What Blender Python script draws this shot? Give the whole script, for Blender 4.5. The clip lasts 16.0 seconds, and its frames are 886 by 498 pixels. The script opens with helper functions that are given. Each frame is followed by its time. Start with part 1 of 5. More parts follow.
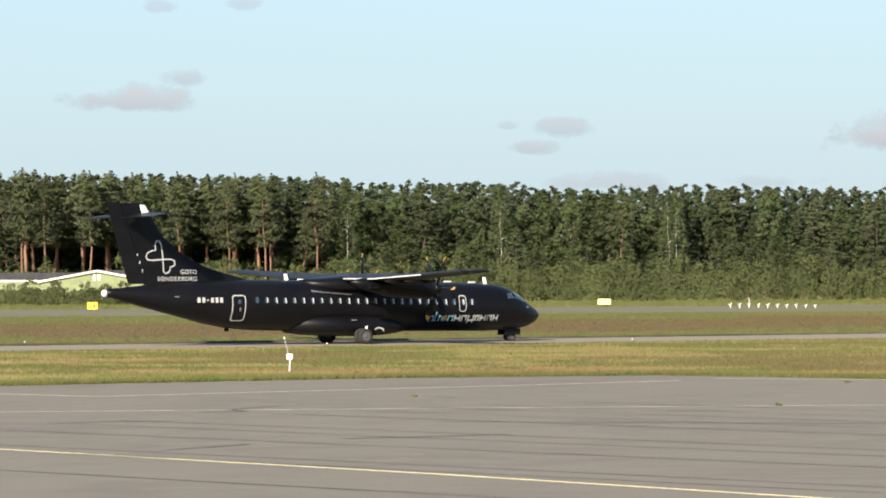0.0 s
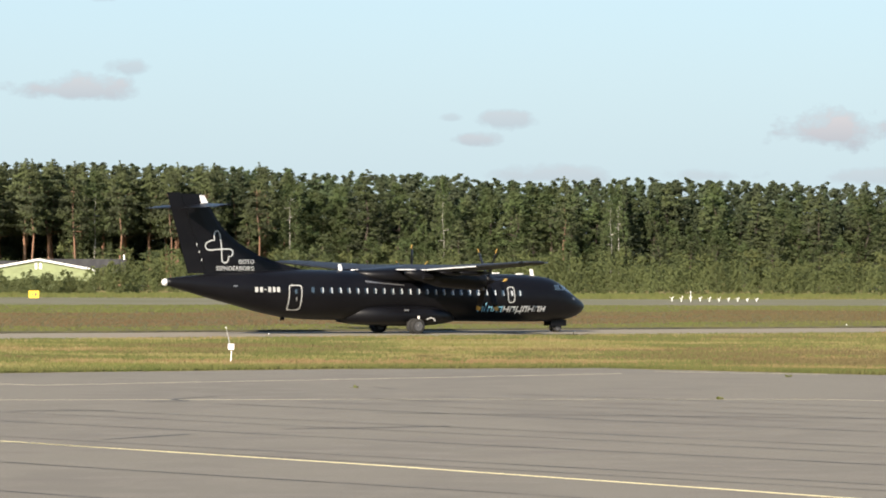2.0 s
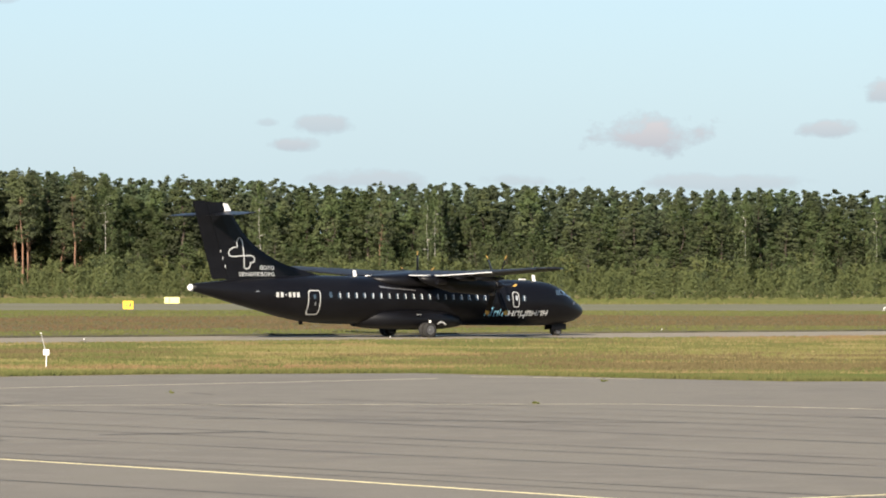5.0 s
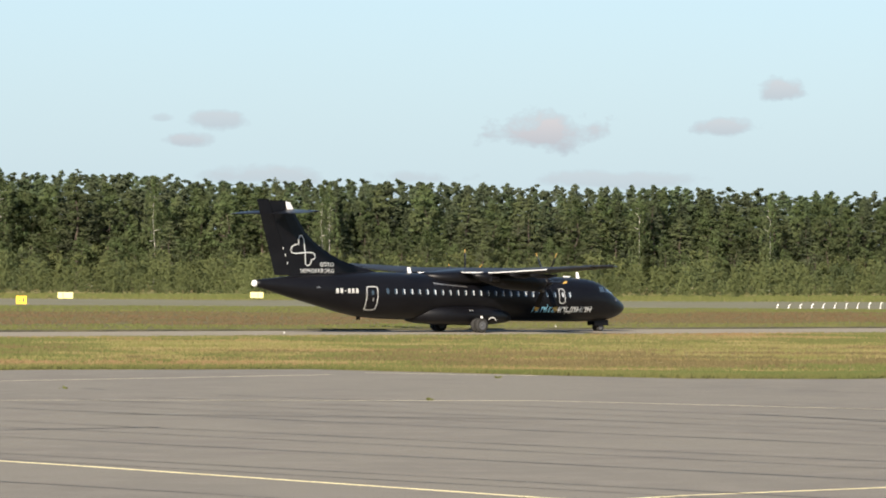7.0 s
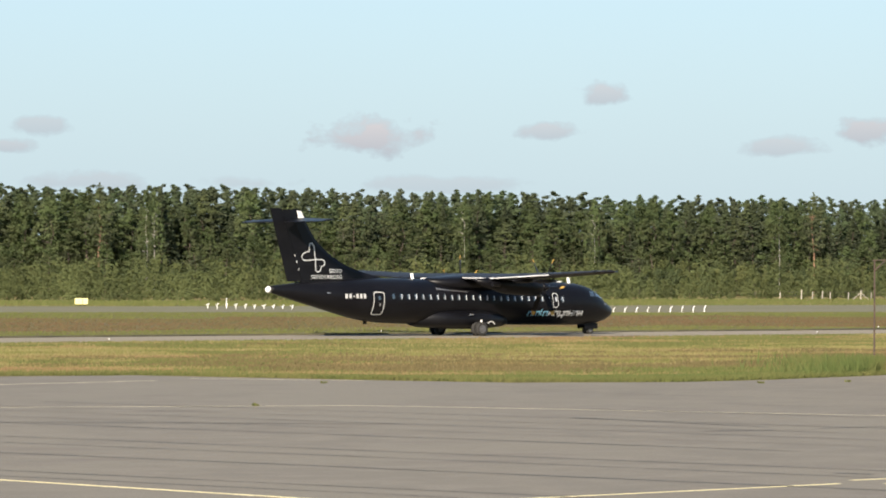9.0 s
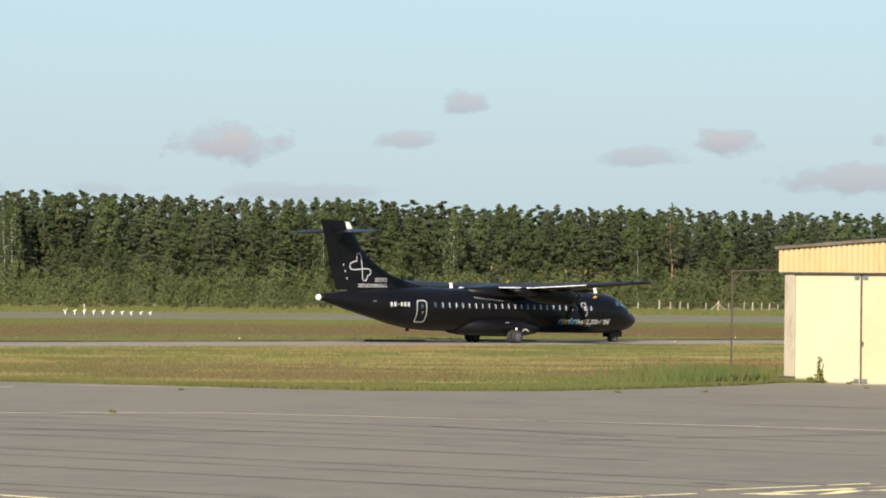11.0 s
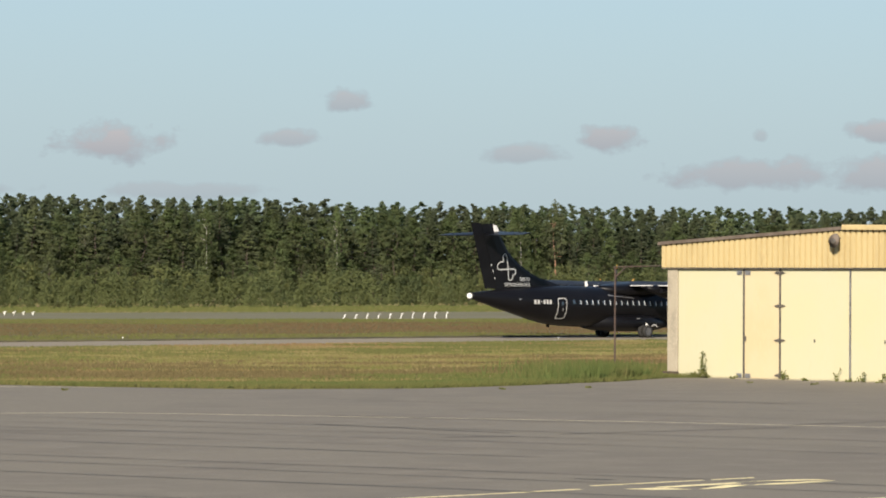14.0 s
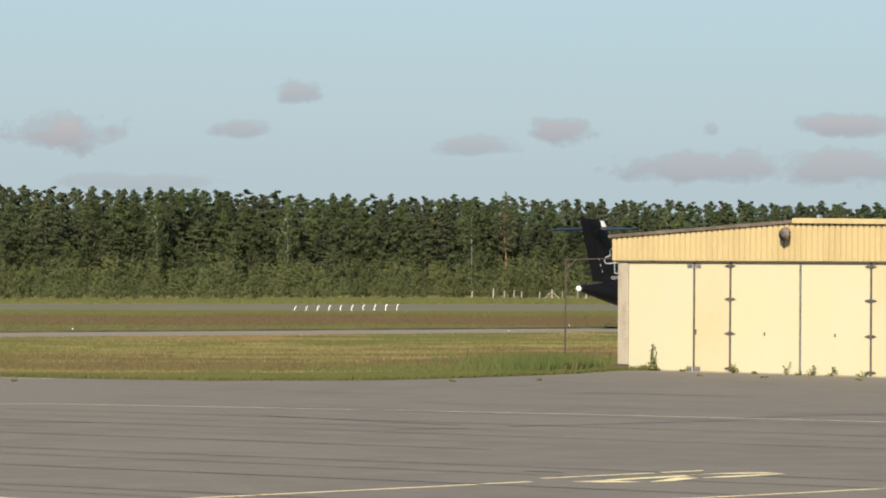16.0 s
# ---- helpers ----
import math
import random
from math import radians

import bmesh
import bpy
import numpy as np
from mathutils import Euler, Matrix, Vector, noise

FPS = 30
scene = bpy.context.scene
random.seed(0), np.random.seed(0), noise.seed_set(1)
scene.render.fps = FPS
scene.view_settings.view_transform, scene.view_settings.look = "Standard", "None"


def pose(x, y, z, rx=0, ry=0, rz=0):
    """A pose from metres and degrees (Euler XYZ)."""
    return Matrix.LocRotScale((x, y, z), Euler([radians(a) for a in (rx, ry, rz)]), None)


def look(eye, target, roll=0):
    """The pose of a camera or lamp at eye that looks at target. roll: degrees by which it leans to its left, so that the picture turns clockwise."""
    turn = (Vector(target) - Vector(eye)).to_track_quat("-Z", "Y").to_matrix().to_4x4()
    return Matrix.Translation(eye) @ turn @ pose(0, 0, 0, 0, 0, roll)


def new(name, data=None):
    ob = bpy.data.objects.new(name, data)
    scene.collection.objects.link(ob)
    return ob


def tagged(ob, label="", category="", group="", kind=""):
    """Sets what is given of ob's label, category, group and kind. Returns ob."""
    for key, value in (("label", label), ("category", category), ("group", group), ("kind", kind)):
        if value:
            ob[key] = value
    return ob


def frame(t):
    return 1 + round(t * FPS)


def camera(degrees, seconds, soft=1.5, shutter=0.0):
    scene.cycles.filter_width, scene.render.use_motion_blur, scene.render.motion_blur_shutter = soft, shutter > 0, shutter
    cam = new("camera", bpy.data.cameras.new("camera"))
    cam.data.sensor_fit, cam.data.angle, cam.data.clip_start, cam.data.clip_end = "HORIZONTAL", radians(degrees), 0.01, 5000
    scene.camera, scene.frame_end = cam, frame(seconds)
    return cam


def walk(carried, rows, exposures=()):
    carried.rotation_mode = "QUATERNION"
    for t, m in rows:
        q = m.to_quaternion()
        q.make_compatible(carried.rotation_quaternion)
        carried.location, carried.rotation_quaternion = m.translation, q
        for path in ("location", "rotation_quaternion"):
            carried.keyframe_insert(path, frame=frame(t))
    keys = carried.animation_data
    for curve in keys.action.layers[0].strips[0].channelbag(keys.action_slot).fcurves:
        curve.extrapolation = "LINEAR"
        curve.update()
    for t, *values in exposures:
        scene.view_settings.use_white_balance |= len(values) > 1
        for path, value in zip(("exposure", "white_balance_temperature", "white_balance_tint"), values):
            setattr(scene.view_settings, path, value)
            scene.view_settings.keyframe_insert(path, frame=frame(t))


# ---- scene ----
EYE = 4.0
cam = camera(13.69, 16.0, soft=1.9)
# seconds, yaw to the left of +y, pitch up, lean to the left (degrees): a camera on a tripod that pans after the aircraft
ROWS = [
    (0.0, 0.001, 0.345, -0.196), (0.5, -0.417, 0.284, 0.108), (1.0, -0.582, 0.238, 0.118), (1.5, -0.712, 0.215, 0.256),
    (2.0, -0.893, 0.213, 0.257), (2.5, -1.254, 0.229, 0.146), (3.0, -1.761, 0.161, 0.205), (3.5, -2.103, 0.124, 0.222),
    (4.0, -2.418, 0.117, 0.320), (4.5, -2.769, 0.211, 0.313), (5.0, -3.742, 0.305, 0.241), (5.2, -4.229, 0.361, 0.110),
    (7.3, -5.707, 0.250, 0.537), (7.5, -5.996, 0.263, 0.569), (8.0, -6.633, 0.287, 0.482), (8.5, -7.548, 0.319, 0.467),
    (9.0, -8.091, 0.349, 0.216), (9.5, -8.604, 0.511, 0.235), (10.0, -9.207, 0.492, 0.481), (10.2, -9.472, 0.482, 0.636),
    (12.3, -11.126, 0.516, 0.250), (12.5, -11.235, 0.523, 0.317), (13.0, -11.515, 0.581, 0.247), (13.5, -11.795, 0.530, 0.241),
    (14.0, -12.091, 0.466, 0.228), (14.5, -12.263, 0.444, 0.246), (15.0, -12.493, 0.420, 0.362), (15.5, -12.718, 0.390, 0.273),
    (16.0, -12.856, 0.349, 0.414),
]
walk(cam, [(t, pose(0, 0, EYE, 90 + pitch, 0, yaw) @ pose(0, 0, 0, 0, 0, lean)) for t, yaw, pitch, lean in ROWS],
     exposures=[(0.0, 1.65), (9.0, 1.6), (12.5, 1.3), (16.0, 1.2)])

# ---- light: a low sun from behind the camera, to its left ----
SUN_UP, SUN_TO = 27.0, 23.0   # height of the sun; the bearing (from +y towards +x) to which its light runs
a, e = radians(SUN_TO), radians(SUN_UP)
sun = new("sun", bpy.data.lights.new("sun", "SUN"))
sun.data.energy, sun.data.angle, sun.data.color = 3.75, radians(0.5), (1.0, 0.88, 0.72)
sun.matrix_basis = look((0, 0, 60), (math.sin(a) * math.cos(e), math.cos(a) * math.cos(e), 60 - math.sin(e)))

# bearing, height, half width and half height in degrees, and strength of each cloud
CLOUDS = [(-4.75, 2.62, 1.1, 0.28, 0.8), (-4.0, 3.0, 0.38, 0.2, 0.55), (1.33, 1.9, 0.42, 0.17, 0.7), (1.85, 2.22, 0.65, 0.22, 0.6),
          (1.0, 2.25, 0.25, 0.1, 0.4), (6.95, 2.02, 1.05, 0.4, 1.0), (9.72, 2.15, 0.6, 0.18, 0.7), (10.65, 2.72, 0.5, 0.24, 0.75),
          (14.7, 2.15, 0.65, 0.34, 0.9), (13.4, 1.9, 0.8, 0.2, 0.65), (19.2, 2.25, 1.0, 0.28, 0.9), (16.9, 1.6, 1.7, 0.36, 0.8),
          (19.2, 1.6, 1.8, 0.4, 0.8), (2.6, 1.36, 1.1, 0.2, 0.5), (8.0, 1.32, 1.4, 0.18, 0.45), (-4.4, 4.1, 0.3, 0.15, 0.4),
          (-3.1, 4.15, 0.3, 0.15, 0.4), (17.0, 2.2, 0.14, 0.14, 0.5), (5.0, 1.35, 0.8, 0.14, 0.4), (23.0, 2.0, 1.8, 0.5, 0.8), (-10.0, 2.1, 1.5, 0.4, 0.7)]


def sky():
    world = bpy.data.worlds.new("world")
    scene.world = world
    world.use_nodes = True
    nt = world.node_tree
    nt.nodes.clear()
    N, L = nt.nodes.new, nt.links.new

    def m(op, a, b=None, c=None, clamp=False):
        n = N("ShaderNodeMath")
        n.operation, n.use_clamp = op, clamp
        for i, v in enumerate((a, b, c)):
            if v is not None:
                if isinstance(v, (int, float)):
                    n.inputs[i].default_value = v
                else:
                    L(v, n.inputs[i])
        return n.outputs[0]

    tex = N("ShaderNodeTexSky")
    tex.sky_type, tex.sun_disc = "NISHITA", False
    tex.sun_elevation, tex.sun_rotation = e, radians(180 + SUN_TO)
    tex.air_density, tex.dust_density, tex.ozone_density = 1.0, 0.6, 1.5
    co = N("ShaderNodeTexCoord").outputs["Generated"]
    sep = N("ShaderNodeSeparateXYZ")
    L(co, sep.inputs[0])
    az = m("MULTIPLY", m("ARCTAN2", sep.outputs[0], sep.outputs[1]), 57.2958)
    el = m("MULTIPLY", m("ARCSINE", sep.outputs[2]), 57.2958)
    comb = N("ShaderNodeCombineXYZ")
    L(az, comb.inputs[0]), L(m("MULTIPLY", el, 1.4), comb.inputs[1])
    noises = []
    for scale, detail in ((1.3, 6.0), (3.2, 5.0)):
        n = N("ShaderNodeTexNoise")
        n.inputs["Scale"].default_value, n.inputs["Detail"].default_value, n.inputs["Roughness"].default_value = scale, detail, 0.6
        L(comb.outputs[0], n.inputs["Vector"])
        noises.append(n.outputs["Fac"])
    total, high = None, None
    for caz, cel, wa, we, k in CLOUDS:
        u = m("DIVIDE", m("SUBTRACT", az, caz), wa)
        v = m("DIVIDE", m("SUBTRACT", el, cel), we)
        low = m("MAXIMUM", v, m("MULTIPLY", v, -1.5))   # flatter below than above
        d = m("SQRT", m("ADD", m("MULTIPLY", u, u), m("MULTIPLY", low, low)))
        d = m("ADD", d, m("MULTIPLY", m("SUBTRACT", noises[0], 0.5), 2.0))
        d = m("ADD", d, m("MULTIPLY", m("SUBTRACT", noises[1], 0.5), 0.7))
        c = m("MULTIPLY", m("MULTIPLY_ADD", d, -2.0, 1.9, clamp=True), k)
        top = m("MULTIPLY", c, m("MULTIPLY_ADD", v, 0.5, 0.5, clamp=True))
        total = c if total is None else m("MAXIMUM", total, c)
        high = top if high is None else m("MAXIMUM", high, top)
    tint = N("ShaderNodeMix")
    tint.data_type = "RGBA"
    L(high, tint.inputs[0])
    tint.inputs[6].default_value, tint.inputs[7].default_value = CLOUD_LOW, CLOUD_TOP
    # thin haze whitens the sky towards the horizon
    veil = N("ShaderNodeMix")
    veil.data_type = "RGBA"
    L(m("MULTIPLY_ADD", el, 0.22, -0.2, clamp=True), veil.inputs[0])
    veil.inputs[6].default_value, veil.inputs[7].default_value = HAZE_LOW, HAZE_HIGH
    pale = N("ShaderNodeMix")
    pale.data_type = "RGBA"
    L(m("MULTIPLY_ADD", el, -0.05, 0.97, clamp=True), pale.inputs[0])
    L(tex.outputs[0], pale.inputs[6]), L(veil.outputs[2], pale.inputs[7])
    mix = N("ShaderNodeMix")
    mix.data_type = "RGBA"
    L(m("MULTIPLY", total, 0.92, clamp=True), mix.inputs[0]), L(pale.outputs[2], mix.inputs[6]), L(tint.outputs[2], mix.inputs[7])
    bg = N("ShaderNodeBackground")
    bg.inputs["Strength"].default_value = 0.0575
    L(mix.outputs[2], bg.inputs["Color"])
    L(bg.outputs[0], N("ShaderNodeOutputWorld").inputs["Surface"])


HAZE_LOW, HAZE_HIGH = (3.15, 4.0, 4.5, 1), (2.72, 3.85, 4.75, 1)
CLOUD_LOW, CLOUD_TOP = (2.5, 2.78, 3.15, 1), (4.3, 4.0, 4.0, 1)
sky()


# ---- materials ----
def material(name, base, rough=0.6, metal=0.0, vary=(), bump=0.0, bump_scale=20.0, coat=0.0, per_object=0.0, per_island=0.0, translucent=0.0, glow=0.0, spec=0.5):
    """A procedural surface. vary: (scale, colour, share, detail, stretch) rows, each a noise that lays its colour over the base."""
    mat = bpy.data.materials.new(name)
    mat.use_nodes = True
    nt = mat.node_tree
    N, L = nt.nodes.new, nt.links.new
    bsdf = nt.nodes["Principled BSDF"]
    out = nt.nodes["Material Output"]
    pos = N("ShaderNodeNewGeometry")
    colour = None
    rgb = N("ShaderNodeRGB")
    rgb.outputs[0].default_value = (*base, 1)
    colour = rgb.outputs[0]
    coords = N("ShaderNodeTexCoord").outputs["Object"]
    for scale, tone, share, detail, stretch in vary:
        mp = N("ShaderNodeMapping")
        mp.inputs["Scale"].default_value = stretch
        L(coords, mp.inputs["Vector"])
        n = N("ShaderNodeTexNoise")
        n.inputs["Scale"].default_value, n.inputs["Detail"].default_value, n.inputs["Roughness"].default_value = scale, detail, 0.62
        L(mp.outputs[0], n.inputs["Vector"])
        r = N("ShaderNodeMapRange")
        r.inputs["From Min"].default_value, r.inputs["From Max"].default_value = 0.62 - share * 0.35, 0.78 - share * 0.35
        L(n.outputs["Fac"], r.inputs["Value"])
        mix = N("ShaderNodeMix")
        mix.data_type = "RGBA"
        L(r.outputs[0], mix.inputs[0]), L(colour, mix.inputs[6])
        mix.inputs[7].default_value = (*tone, 1)
        colour = mix.outputs[2]
    for amount, socket in ((per_object, "object"), (per_island, "island")):
        if amount:
            src = N("ShaderNodeObjectInfo").outputs["Random"] if socket == "object" else pos.outputs["Random Per Island"]
            r = N("ShaderNodeMapRange")
            r.inputs["To Min"].default_value, r.inputs["To Max"].default_value = 1 - amount, 1 + amount
            L(src, r.inputs["Value"])
            hs = N("ShaderNodeHueSaturation")
            L(r.outputs[0], hs.inputs["Value"]), L(colour, hs.inputs["Color"])
            colour = hs.outputs[0]
    L(colour, bsdf.inputs["Base Color"])
    bsdf.inputs["Roughness"].default_value, bsdf.inputs["Metallic"].default_value = rough, metal
    bsdf.inputs["Coat Weight"].default_value = coat
    bsdf.inputs["Specular IOR Level"].default_value = spec
    if bump:
        n = N("ShaderNodeTexNoise")
        n.inputs["Scale"].default_value, n.inputs["Detail"].default_value = bump_scale, 5.0
        L(coords, n.inputs["Vector"])
        b = N("ShaderNodeBump")
        b.inputs["Strength"].default_value = bump
        L(n.outputs["Fac"], b.inputs["Height"]), L(b.outputs[0], bsdf.inputs["Normal"])
    if glow:
        L(colour, bsdf.inputs["Emission Color"])
        bsdf.inputs["Emission Strength"].default_value = glow
    if translucent:
        tr = N("ShaderNodeBsdfTranslucent")
        L(colour, tr.inputs["Color"])
        ms = N("ShaderNodeMixShader")
        ms.inputs[0].default_value = translucent
        L(bsdf.outputs[0], ms.inputs[1]), L(tr.outputs[0], ms.inputs[2]), L(ms.outputs[0], out.inputs["Surface"])
    return mat


ONE = (1, 1, 1)
# patches of green, russet and bleached grass that the ground and the blades on it share
PATCHES = [(0.055, (0.14, 0.155, 0.045), 0.45, 6, (0.5, 1.6, 1)), (0.04, (0.24, 0.15, 0.08), 0.45, 5, (0.4, 1.6, 1)), (0.3, (0.29, 0.23, 0.11), 0.38, 5, (0.5, 1.3, 1)), (1.6, (0.17, 0.15, 0.055), 0.3, 4, ONE), (0.16, (0.12, 0.14, 0.04), 0.25, 5, (0.5, 1.3, 1))]
GRASS = material("grass", (0.205, 0.185, 0.072), 0.9, spec=0.1, bump=0.4, bump_scale=3.0, vary=PATCHES)
BLADES = material("straw grass", (0.222, 0.21, 0.079), 0.8, spec=0.15, per_island=0.1, translucent=0.3, vary=PATCHES)
RUSSET_BLADES = material("russet grass", (0.126, 0.105, 0.046), 0.85, spec=0.15, per_island=0.1, translucent=0.25,
                         vary=[(0.05, (0.125, 0.12, 0.045), 0.5, 6, (0.4, 1.5, 1)), (0.03, (0.15, 0.115, 0.056), 0.5, 5, (0.4, 1.5, 1)), (0.5, (0.115, 0.095, 0.042), 0.3, 5, ONE)])
OLIVE_BLADES = material("olive grass", (0.115, 0.126, 0.041), 0.85, spec=0.15, per_island=0.1, translucent=0.25,
                        vary=[(0.05, (0.16, 0.148, 0.056), 0.5, 6, (0.4, 1.5, 1)), (0.2, (0.098, 0.118, 0.035), 0.4, 5, (0.4, 1.5, 1)), (0.5, (0.138, 0.134, 0.049), 0.3, 5, ONE)])
INFIELD = material("infield grass", (0.112, 0.092, 0.042), 0.9, spec=0.1,
                   vary=[(0.03, (0.1, 0.104, 0.037), 0.55, 5, (0.35, 1.5, 1)), (0.2, (0.13, 0.1, 0.05), 0.4, 5, (0.5, 1.2, 1)), (1.5, (0.09, 0.08, 0.034), 0.35, 4, ONE)])
FAR_RUSSET = material("far russet grass", (0.125, 0.084, 0.046), 0.9, spec=0.1, per_island=0.06, translucent=0.2,
                      vary=[(0.04, (0.11, 0.098, 0.042), 0.5, 5, (0.35, 1.5, 1)), (0.3, (0.125, 0.088, 0.048), 0.4, 5, (0.5, 1.2, 1))])
FAR_OLIVE = material("far olive grass", (0.112, 0.126, 0.04), 0.9, spec=0.1, per_island=0.06, translucent=0.2,
                     vary=[(0.04, (0.135, 0.13, 0.047), 0.5, 5, (0.35, 1.5, 1)), (0.3, (0.095, 0.112, 0.036), 0.4, 5, (0.5, 1.2, 1))])
GREEN_BLADES = material("fresh grass", (0.088, 0.118, 0.034), 0.75, spec=0.2, per_island=0.15, translucent=0.3,
                        vary=[(0.3, (0.14, 0.138, 0.048), 0.5, 5, ONE)])
ASPHALT = material("asphalt", (0.19, 0.176, 0.144), 0.92, spec=0.08, bump=0.25, bump_scale=60,
                   vary=[(0.12, (0.161, 0.149, 0.126), 0.5, 6, (1, 0.5, 1)), (0.6, (0.199, 0.183, 0.152), 0.45, 6, ONE), (30, (0.145, 0.13, 0.113), 0.45, 3, ONE), (0.35, (0.15, 0.134, 0.118), 0.2, 5, (0.6, 1.6, 1))])
RUNWAY_ASPHALT = material("runway asphalt", (0.165, 0.156, 0.112), 0.95, spec=0.03, vary=[(0.05, (0.142, 0.142, 0.088), 0.5, 5, ONE), (4, (0.13, 0.124, 0.092), 0.35, 4, ONE)])
TAXI_ASPHALT = material("taxiway asphalt", (0.24, 0.208, 0.165), 0.95, spec=0.03,
                        vary=[(0.06, (0.235, 0.212, 0.165), 0.5, 5, ONE), (8, (0.19, 0.175, 0.145), 0.35, 4, ONE)])
# dark tones that stand for the shade along the taxiway's far grass edge
EDGE_SHADE = material("dark grass edge shade", (0.035, 0.033, 0.02), 0.95, vary=[(0.25, (0.09, 0.08, 0.035), 0.4, 5, ONE), (1.0, (0.05, 0.046, 0.026), 0.5, 5, ONE)])
SEAM = material("tar seam", (0.03, 0.029, 0.028), 0.8, vary=[(3, (0.075, 0.07, 0.065), 0.3, 5, ONE)])
SAND = material("sand edge", (0.30, 0.23, 0.15), 0.95, vary=[(1.5, (0.2, 0.17, 0.1), 0.5, 5, ONE)])
WHITE_LINE = material("worn white paint", (0.56, 0.49, 0.34), 0.8, vary=[(0.5, (0.32, 0.285, 0.22), 0.2, 6, ONE), (9, (0.26, 0.235, 0.185), 0.3, 4, ONE)])
YELLOW_LINE = material("worn yellow paint", (0.85, 0.74, 0.4), 0.8, vary=[(1.2, (0.7, 0.6, 0.33), 0.5, 5, ONE), (14, (0.25, 0.22, 0.16), 0.3, 4, ONE)])
BARK = material("pine bark", (0.2, 0.11, 0.068), 0.9, per_object=0.25, vary=[(0.6, (0.11, 0.075, 0.055), 0.5, 5, (1, 1, 0.4))])
BIRCH_BARK = material("birch bark", (0.42, 0.4, 0.36), 0.8, vary=[(1.6, (0.06, 0.05, 0.045), 0.42, 4, (1, 1, 0.5))])
WOOD_LEAF = material("mixed wood leaves", (0.082, 0.098, 0.057), 0.8, spec=0.15, per_island=0.04, translucent=0.5, vary=[(0.06, (0.085, 0.118, 0.06), 0.5, 3, ONE)])
PINE_LEAF = material("pine needles", (0.083, 0.095, 0.056), 0.8, spec=0.15, per_object=0.25, per_island=0.04, translucent=0.5, vary=[(0.25, (0.108, 0.13, 0.056), 0.5, 3, ONE)])
SPRUCE_LEAF = material("spruce needles", (0.066, 0.081, 0.051), 0.8, spec=0.15, per_object=0.25, per_island=0.04, translucent=0.5, vary=[(0.25, (0.08, 0.1, 0.05), 0.5, 3, ONE)])
BIRCH_LEAF = material("birch leaves", (0.1, 0.119, 0.054), 0.7, spec=0.2, per_object=0.25, per_island=0.04, translucent=0.5, vary=[(0.25, (0.092, 0.126, 0.05), 0.5, 3, ONE)])
BUSH_LEAF = material("bush leaves", (0.112, 0.13, 0.051), 0.7, spec=0.2, per_object=0.22, per_island=0.04, translucent=0.5, vary=[(0.12, (0.074, 0.094, 0.042), 0.45, 3, (1, 0.4, 0.6)), (0.2, (0.12, 0.13, 0.05), 0.35, 3, (1, 0.4, 0.6))])
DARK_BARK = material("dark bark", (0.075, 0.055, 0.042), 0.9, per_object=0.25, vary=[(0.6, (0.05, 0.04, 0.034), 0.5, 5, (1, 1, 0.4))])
BLACK = material("black aircraft paint", (0.0028, 0.0028, 0.004), 0.42, coat=0.03, spec=0.17, vary=[(0.7, (0.005, 0.005, 0.0065), 0.5, 5, (0.4, 1, 1)), (9, (0.0045, 0.0045, 0.0055), 0.4, 4, ONE)])
GREY_WING = material("grey wing paint", (0.012, 0.013, 0.017), 0.55, spec=0.2, vary=[(1.5, (0.014, 0.016, 0.02), 0.5, 5, ONE)])
EDGE_AND_GLINT = material("pale flap edge and tail sky glint", (0.62, 0.62, 0.62), 0.4, vary=[(2, (0.4, 0.4, 0.41), 0.4, 4, ONE)])
WHITE = material("white paint", (0.8, 0.79, 0.77), 0.45, vary=[(6, (0.66, 0.65, 0.62), 0.4, 4, ONE)])
SILVER_LETTER = material("silver lettering", (0.42, 0.43, 0.43), 0.45)
PALE_MARK = material("pale grey marking", (0.4, 0.4, 0.39), 0.5, vary=[(6, (0.33, 0.33, 0.32), 0.4, 4, ONE)])
BLUE_LETTER = material("blue lettering", (0.16, 0.36, 0.48), 0.45)
TYRE = material("tyre rubber", (0.012, 0.0115, 0.011), 0.85, vary=[(9, (0.025, 0.023, 0.021), 0.4, 4, ONE)], bump=0.1)
RIM = material("dark grey wheel rim", (0.1, 0.1, 0.105), 0.5, 0.3, vary=[(12, (0.05, 0.05, 0.05), 0.4, 4, ONE)])
METAL = material("grey gear metal", (0.32, 0.32, 0.33), 0.4, 0.7, vary=[(8, (0.18, 0.18, 0.18), 0.4, 4, ONE)])
GLASS = material("dark glass", (0.03, 0.045, 0.06), 0.08, coat=0.6, spec=0.8)
# pale window tone, which also carries the sunlight on the cabin window edges
PALE_WINDOW = material("pale window", (0.42, 0.44, 0.46), 0.25, coat=0.5, per_object=0.25)
TIP_PAINT = material("dull yellow tip paint", (0.36, 0.22, 0.04), 0.6, vary=[(9, (0.25, 0.16, 0.05), 0.4, 4, ONE)])
YELLOW = material("yellow paint", (0.75, 0.5, 0.03), 0.5, vary=[(6, (0.6, 0.4, 0.04), 0.4, 4, ONE)])
PALE_YELLOW = material("faded yellow sign", (0.75, 0.68, 0.28), 0.5, vary=[(6, (0.6, 0.55, 0.25), 0.4, 4, ONE)])
CREAM = material("cream door paint", (0.43, 0.408, 0.28), 0.55, vary=[(0.35, (0.44, 0.408, 0.262), 0.5, 6, (1, 1, 0.6)), (7, (0.425, 0.4, 0.268), 0.25, 5, (1, 1, 0.3))], bump=0.03)
